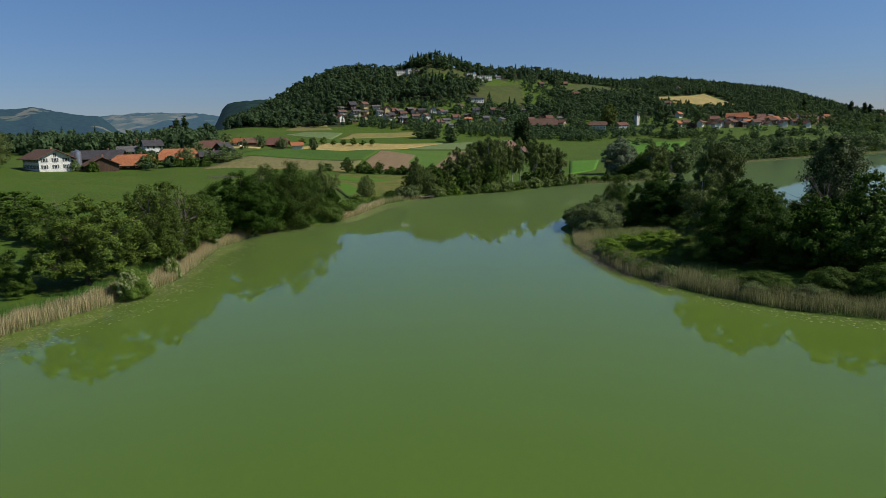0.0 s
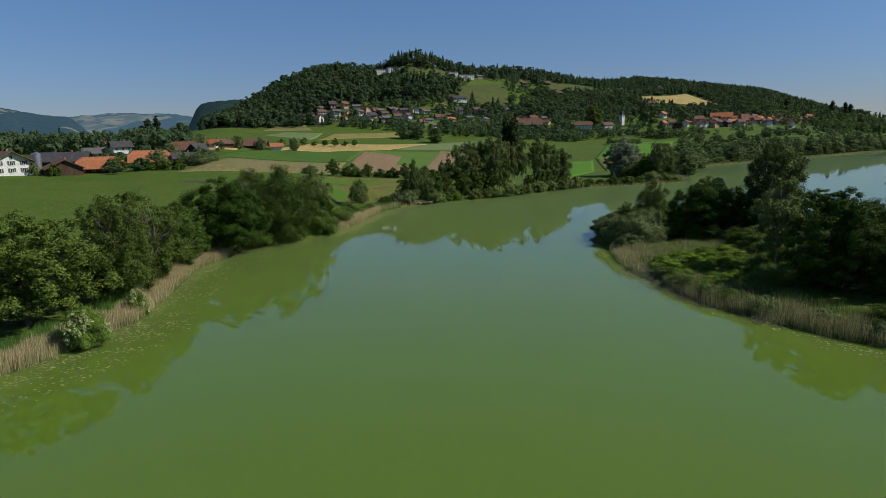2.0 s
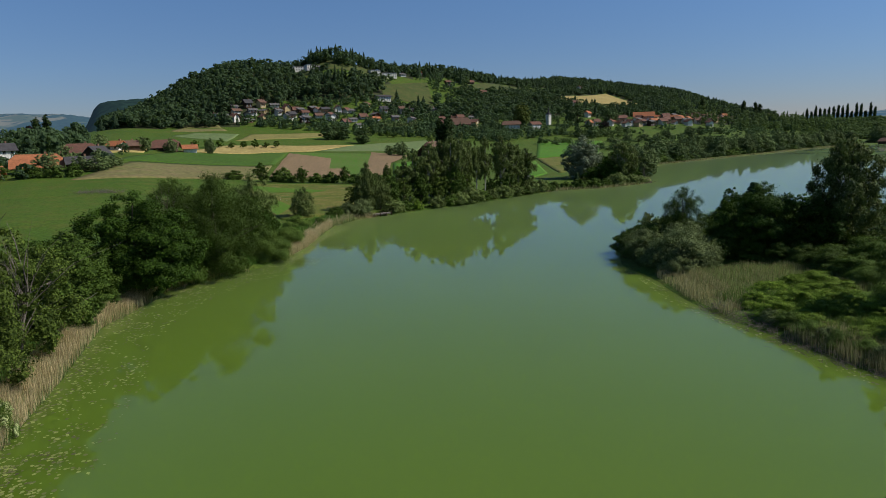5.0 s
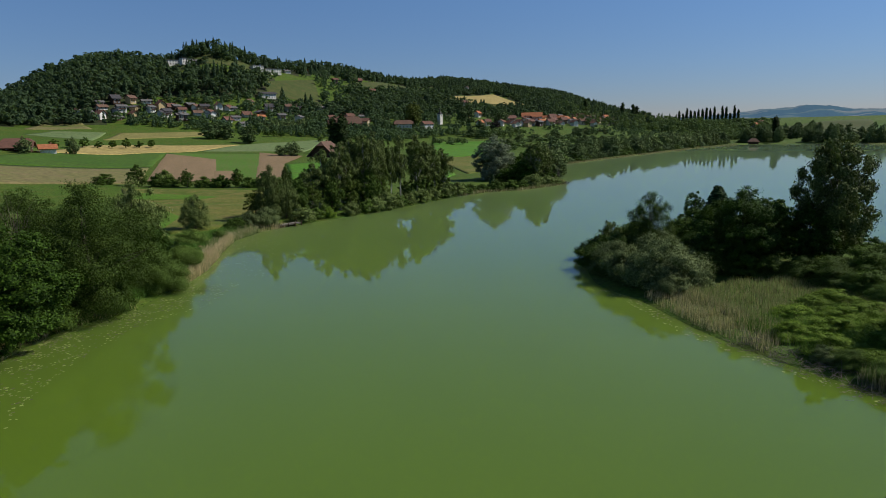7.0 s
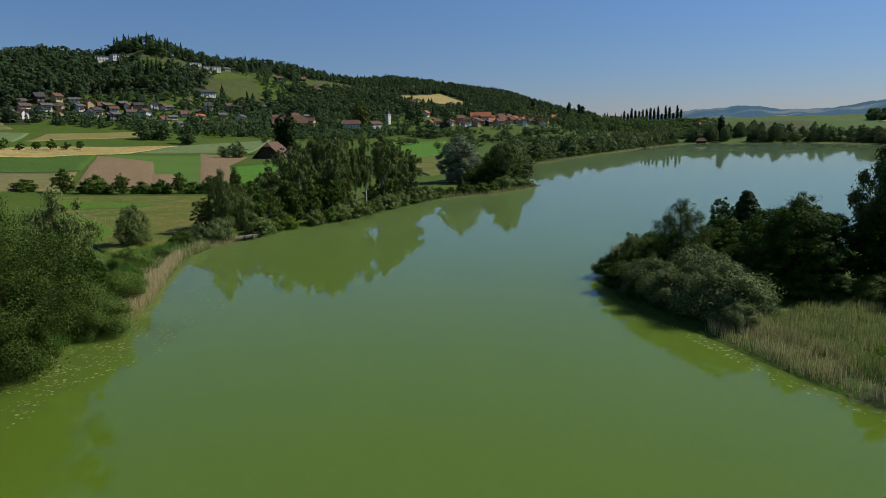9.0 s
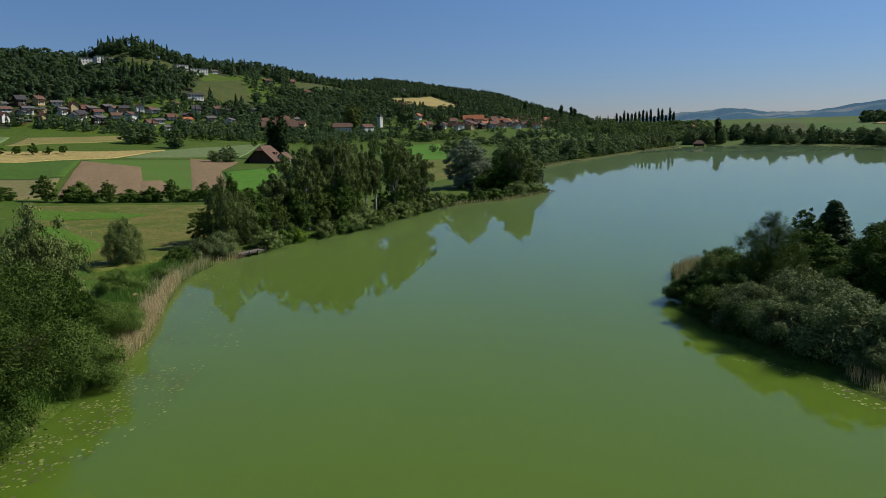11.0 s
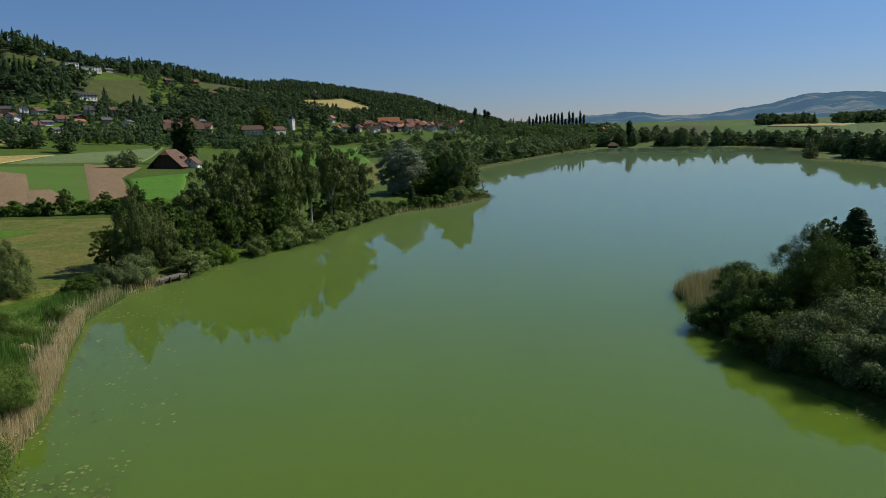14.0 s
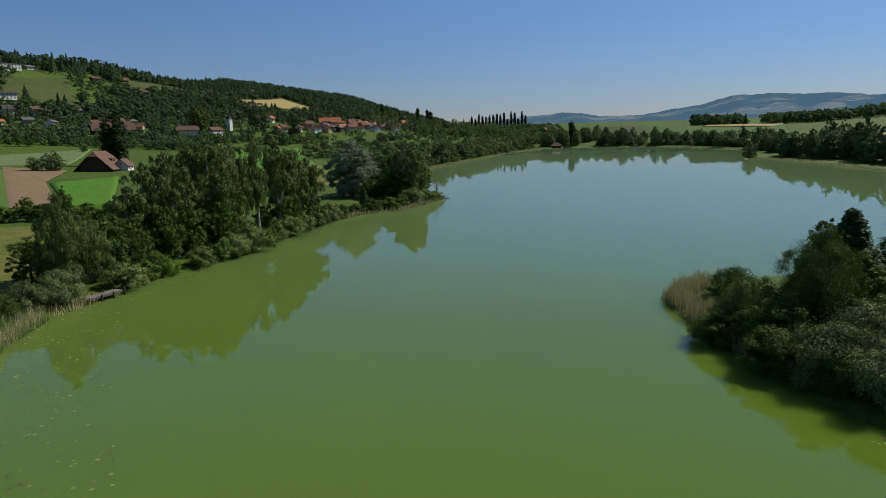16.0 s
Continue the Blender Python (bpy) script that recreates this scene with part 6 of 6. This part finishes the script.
def build_reeds():
    rng = np.random.default_rng(71)
    parts = [shore_line(2, 8, 70000, rng, -0.6, 2.4), shore_line(11, 13, 13000, rng, -0.5, 1.2), shore_line(13, 14, 6000, rng, -0.4, 1.0), shore_line(14, 15, 700, rng, -0.3, 0.6), shore_line(11, 15, 1200, rng, 1.0, 2.4), shore_line(15, 16, 200, rng, -0.3, 0.5), shore_line(8, 10, 500, rng, 0, 1)]
    x, y = np.concatenate([p[0] for p in parts]), np.concatenate([p[1] for p in parts])
    reeds("dry_reeds", x, y, 1.7, "reed_dry", "band of dry tan reeds along the meadow shore", rng)
    parts = [shore_line(2, 8, 30000, rng, -0.7, 2.4), shore_line(11, 15, 11000, rng, -0.5, 1.2)]
    x, y = np.concatenate([p[0] for p in parts]), np.concatenate([p[1] for p in parts])
    reeds("green_reeds", x, y, 1.35, "reed_green", "young green shoots among the dry reeds", rng, 0.05)
    parts = [shore_line(2, 8, 40000, rng, 1.6, 6), shore_line(10, 15, 32000, rng, 1.2, 6.5), shore_line(2, 5, 14000, rng, 0.2, 3)]
    x, y = np.concatenate([p[0] for p in parts]), np.concatenate([p[1] for p in parts])
    reeds("green_reeds", x, y, 1.3, "reed_lush", "fresh green reeds behind the dry band", rng, 0.05)
    k = len(LEFT_BANK) + len(FAR_BAY)
    x, y, _ = shore_line(k + 15, k + 20, 19000, rng, 0.2, 4.5)
    reeds("dry_reeds", x, y, 1.6, "reed_grey", "grey-brown reeds fringing the spit", rng)
    x, y, _ = shore_line(k + 12, k + 14, 6000, rng, 0.5, 6)
    reeds("dry_reeds", x, y, 1.1, "reed_grey", "low grey-brown reeds on the inner side of the spit", rng)
    x, y, _ = shore_line(k + 7, k + 10, 9000, rng, 0.4, 3.4)
    reeds("dry_reeds", x, y, 1.75, "reed_grey", "tall brown reeds at the tip of the spit", rng)
    x, y = rng.uniform(28, 50, 14000), rng.uniform(112, 129, 14000)
    reeds("dry_reeds", x, y, 0.95, "reed_grey", "brownish old reed among the sedge", rng)
    x, y = rng.uniform(28, 50, 17000), rng.uniform(112, 129, 17000)
    reeds("green_reeds", x, y, 0.95, "reed_green", "green sedge on the spit", rng, 0.05)
    x, y = rng.uniform(26, 39, 15000), rng.uniform(97, 117, 15000)
    reeds("green_reeds", x, y, 1.1, "reed_lush", "rank green herbs between the low shrubs", rng, 0.06)
    x, y, _ = shore_line(k + 15, k + 20, 24000, rng, 0.3, 9)
    reeds("green_reeds", x, y, 1.3, "reed_green", "green reeds behind the dry fringe", rng, 0.05)
    i = len(LEFT_BANK)
    parts = [shore_line(i + 1, i + 8, 6000, rng, -0.3, 1.0), shore_line(i + 10, i + 21, 9000, rng, -0.8, 1.8), shore_line(i - 4, i + 1, 900, rng, -0.3, 1.2)]
    x, y = np.concatenate([p[0] for p in parts]), np.concatenate([p[1] for p in parts])
    reeds("dry_reeds", x, y, 1.1, "reed_grey", "pale reed fringe along the far shore", rng, 0.2, 0.3)


M["reed_grey"] = leafy("grey_brown_reed", (0.19, 0.185, 0.085), (0.42, 0.385, 0.21), 0.05, 0.3, (0.35, 0.35, 0.13))
build_reeds()


def lily_pads(x, y, label, rng):
    n = len(x)
    ang = np.linspace(0.25, 6.03, 7)
    rad = (0.06 + 0.1 * rng.uniform(0, 1, n) ** 1.5)[:, None]
    turn = rng.uniform(0, 6.283, n)[:, None]
    vx, vy = x[:, None] + np.cos(ang + turn) * rad, y[:, None] + np.sin(ang + turn) * rad
    vz = 0.014 + rng.uniform(0, 0.02, (n, 1)) + rng.normal(0, 0.006, (n, 7))
    v = np.stack([vx, vy, vz], 2).reshape(-1, 3)
    return tagged(link_mesh("lily_pads", mesh_of("lily_pads", v, np.arange(7 * n).reshape(n, 7)), M["pad"]), label, "lily pads", kind="stuff")


def build_pads():
    rng = np.random.default_rng(81)
    out = []
    for i0, i1, n, far in ((2, 5, 5200, 8), (4, 8, 3800, 7), (8, 11, 1800, 7), (11, 15, 1000, 9), (14, 17, 300, 4)):
        x, y, _ = shore_line(i0, i1, n, rng, -1, -0.3)
        u = rng.uniform(0, 1, n) ** 1.6 * far
        x = x + u * 0.97
        y = y - u * 0.2
        patch = np.sin(x * 1.1 + 2 * np.sin(y * 0.5)) * np.sin(y * 0.9 + 1.3 * np.sin(x * 0.7))
        ok = (shore_distance(x, y) < -0.4) & (rng.uniform(0, 1, n) < 0.5 + 0.6 * patch)
        out.append((x[ok], y[ok]))
    lily_pads(np.concatenate([o[0] for o in out]), np.concatenate([o[1] for o in out]), "scattered floating lily pads along the meadow shore", rng)
    k = len(LEFT_BANK) + len(FAR_BAY)
    x, y, _ = shore_line(k + 11, k + 20, 700, rng, -1.9, -0.2)
    x2, y2, _ = shore_line(k + 17, k + 20, 350, rng, -4, -1)
    x, y = np.concatenate([x, x2]), np.concatenate([y, y2])
    ok = shore_distance(x, y) < -0.2
    lily_pads(x[ok], y[ok], "narrow fringe of lily pads along the spit", rng)


build_pads()
M["plank"] = mottled("weathered_grey_planks", [(0.2, 0.18, 0.155), (0.27, 0.245, 0.21), (0.13, 0.11, 0.09)], 1.5, relief=0.5, stretch=(1, 6, 1))


def jetty(x, y, turn):
    thing = new("jetty")
    thing.matrix_world = pose(x, y, 0, 0, 0, turn)
    plank = box_mesh("plank", [(-0.11, 0.11, -0.85, 0.85, 0, 0.05)], M["plank"])
    for k in range(22):
        p = new("plank", plank)
        p.parent = thing
        p.matrix_basis = pose(-2.2 + 0.24 * k, 0, 0.62, 0, 0, (k * 37 % 5 - 2) * 0.4)
    for s in (-0.7, 0.7):
        bm = bmesh.new()
        box(bm, -2.4, 3.1, s - 0.08, s + 0.08, 0.44, 0.61)
        part("beam", bm, M["plank"], thing)
        for px in (-2.0, -0.3, 1.4, 3.0):
            bm = bmesh.new()
            bmesh.ops.create_cone(bm, cap_ends=True, segments=8, radius1=0.11, radius2=0.1, depth=2.4 + (0.5 if px > 2.5 else 0), matrix=Matrix.Translation((px, s * 1.2, -0.35)))
            part("post", bm, M["timber"], thing)
    return tagged(thing, "small weathered wooden jetty on posts at the shore", "jetty")


jetty(-5.4, 210.0, 30)


def bench(x, y, turn):
    thing = new("bench")
    thing.matrix_world = pose(x, y, ground_at(x, y), 0, 0, turn)
    for n, d in (("seat", (-0.9, 0.9, -0.2, 0.2, 0.42, 0.47)), ("leg", (-0.75, -0.65, -0.18, 0.18, -0.1, 0.42)), ("leg", (0.65, 0.75, -0.18, 0.18, -0.1, 0.42)), ("backrest", (-0.9, 0.9, 0.2, 0.25, 0.6, 0.85))):
        bm = bmesh.new()
        box(bm, *d)
        part(n, bm, M["plank"], thing)
    return tagged(thing, "plain wooden bench behind the jetty", "bench")


bench(-8.5, 213.5, -15)


def brushwood(name, places, label, seed, spread=1.2, length=1.6, count=90):
    """A tangle of bare dead twigs."""
    rng = np.random.default_rng(seed)
    out = []
    for x, y in places:
        for _ in range(count):
            p = np.array([x + rng.normal(0, spread), y + rng.normal(0, spread), 0])
            p[2] = max(ground_at(p[0], p[1]), 0) + rng.uniform(0, 0.3)
            w = rng.normal(0, 1, 3) * (1, 1, 0.45)
            w[2] = abs(w[2])
            q = p + w / np.linalg.norm(w) * length * rng.uniform(0.4, 1.2)
            out.append(tube([p, (p + q) / 2 + rng.normal(0, 0.08, 3), q], [0.02, 0.013, 0.005], 4))
    return tagged(link_mesh(name, mesh_of(name, *join(out)), M["dead"]), label, "brushwood", kind="stuff")


brushwood("brushwood", [(24.3, 98), (24.6, 101), (24.2, 104.5), (24.8, 94.5), (26, 91), (24, 108), (24, 112), (28.5, 84), (94, 270), (97, 275)], "tangle of bare dead twigs at the water's edge", 5, 1.0, 1.0, 110)
brushwood("brush_heap", [(-80, 246), (-77, 247), (-83, 245)], "low heap of cut brown branches on the pasture", 6, 1.6, 2.0, 120)


M["dead_brown"] = mottled("dead_bark_brown", [(0.12, 0.095, 0.07), (0.16, 0.125, 0.095), (0.09, 0.07, 0.055)], 2.0)


def dead_tree(x, y, h, label, seed, mat="dead"):
    """A bare leaning snag with forked limbs."""
    rng = np.random.default_rng(seed)
    c = np.stack([rng.normal(0, h * 0.2, 40), rng.normal(0, h * 0.2, 40), rng.uniform(h * 0.5, h * 1.08, 40)], 1)
    thing = new("dead_tree")
    thing.matrix_world = pose(x, y, ground_at(x, y))
    link_mesh("trunk", mesh_of("trunk", *limbs(rng, h, h * 0.4, c, 40, h * 0.013, 0.16), True), M[mat], thing)
    return tagged(thing, label, "tree")


dead_tree(-39.5, 147.5, 12.6, "bare brownish dead tree between two leafy crowns", 2, "dead_brown")
dead_tree(-43, 107, 12.5, "bare grey dead limbs among the oaks", 3)
dead_tree(53, 92, 13, "pale bare dead trunk among the spit trees", 4)
dead_tree(93.5, 272, 6, "leaning bleached snag on the cape", 5)


def fence(points, label):
    """White plastic fence posts with a cord."""
    thing = new("pasture_fence")
    post = box_mesh("post", [(-0.018, 0.018, -0.018, 0.018, -0.2, 1.0)], M["frame"])
    last = None
    for (ax, ay), (bx, by) in zip(points, points[1:]):
        n = int(math.hypot(bx - ax, by - ay) / 9) + 1
        for k in range(n):
            x, y = ax + (bx - ax) * k / n, ay + (by - ay) * k / n
            z = ground_at(x, y)
            p = new("post", post)
            p.parent = thing
            p.matrix_basis = pose(x, y, z)
            if last:
                v, f = tube([last, (x, y, z + 1.0)], [0.006, 0.006], 4)
                link_mesh("cord", mesh_of("cord", v, f), M["frame"], thing)
            last = (x, y, z + 1.0)
    return tagged(thing, label, "fence")


fence([(-48, 262), (-36, 253), (-31, 240), (-27, 231)], "thin pasture fence with white posts in the meadow")


def mound(x, y, w, h, label):
    """A low heap of cut reed or earth."""
    rng = np.random.default_rng(9)
    n, m = 7, 16
    r, th = np.meshgrid(np.linspace(0.02, 1, n), np.linspace(0, 6.283, m, endpoint=False), indexing="ij")
    z = h * np.cos(r * 1.5) * (1 + rng.normal(0, 0.08, r.shape))
    px, py = x + r * w / 2 * np.sin(th), y + r * w / 3 * np.cos(th)
    v = np.stack([px, py, ground_at(x, y) + z - 0.05], 2).reshape(-1, 3)
    i, j = np.meshgrid(np.arange(n - 1), np.arange(m), indexing="ij")
    k = (j + 1) % m
    f = np.stack([i * m + j, (i + 1) * m + j, (i + 1) * m + k, i * m + k], 2).reshape(-1, 4)
    return tagged(link_mesh("reed_heap", mesh_of("reed_heap", v, f, True), M["straw"]), label, "heap")


M["straw"] = mottled("cut_dry_reed", [(0.4, 0.28, 0.15), (0.5, 0.36, 0.2), (0.3, 0.2, 0.1)], 1.0, relief=0.8)
mound(-22.5, 185, 2.4, 0.7, "small heap of cut dry reed beside a shrub")
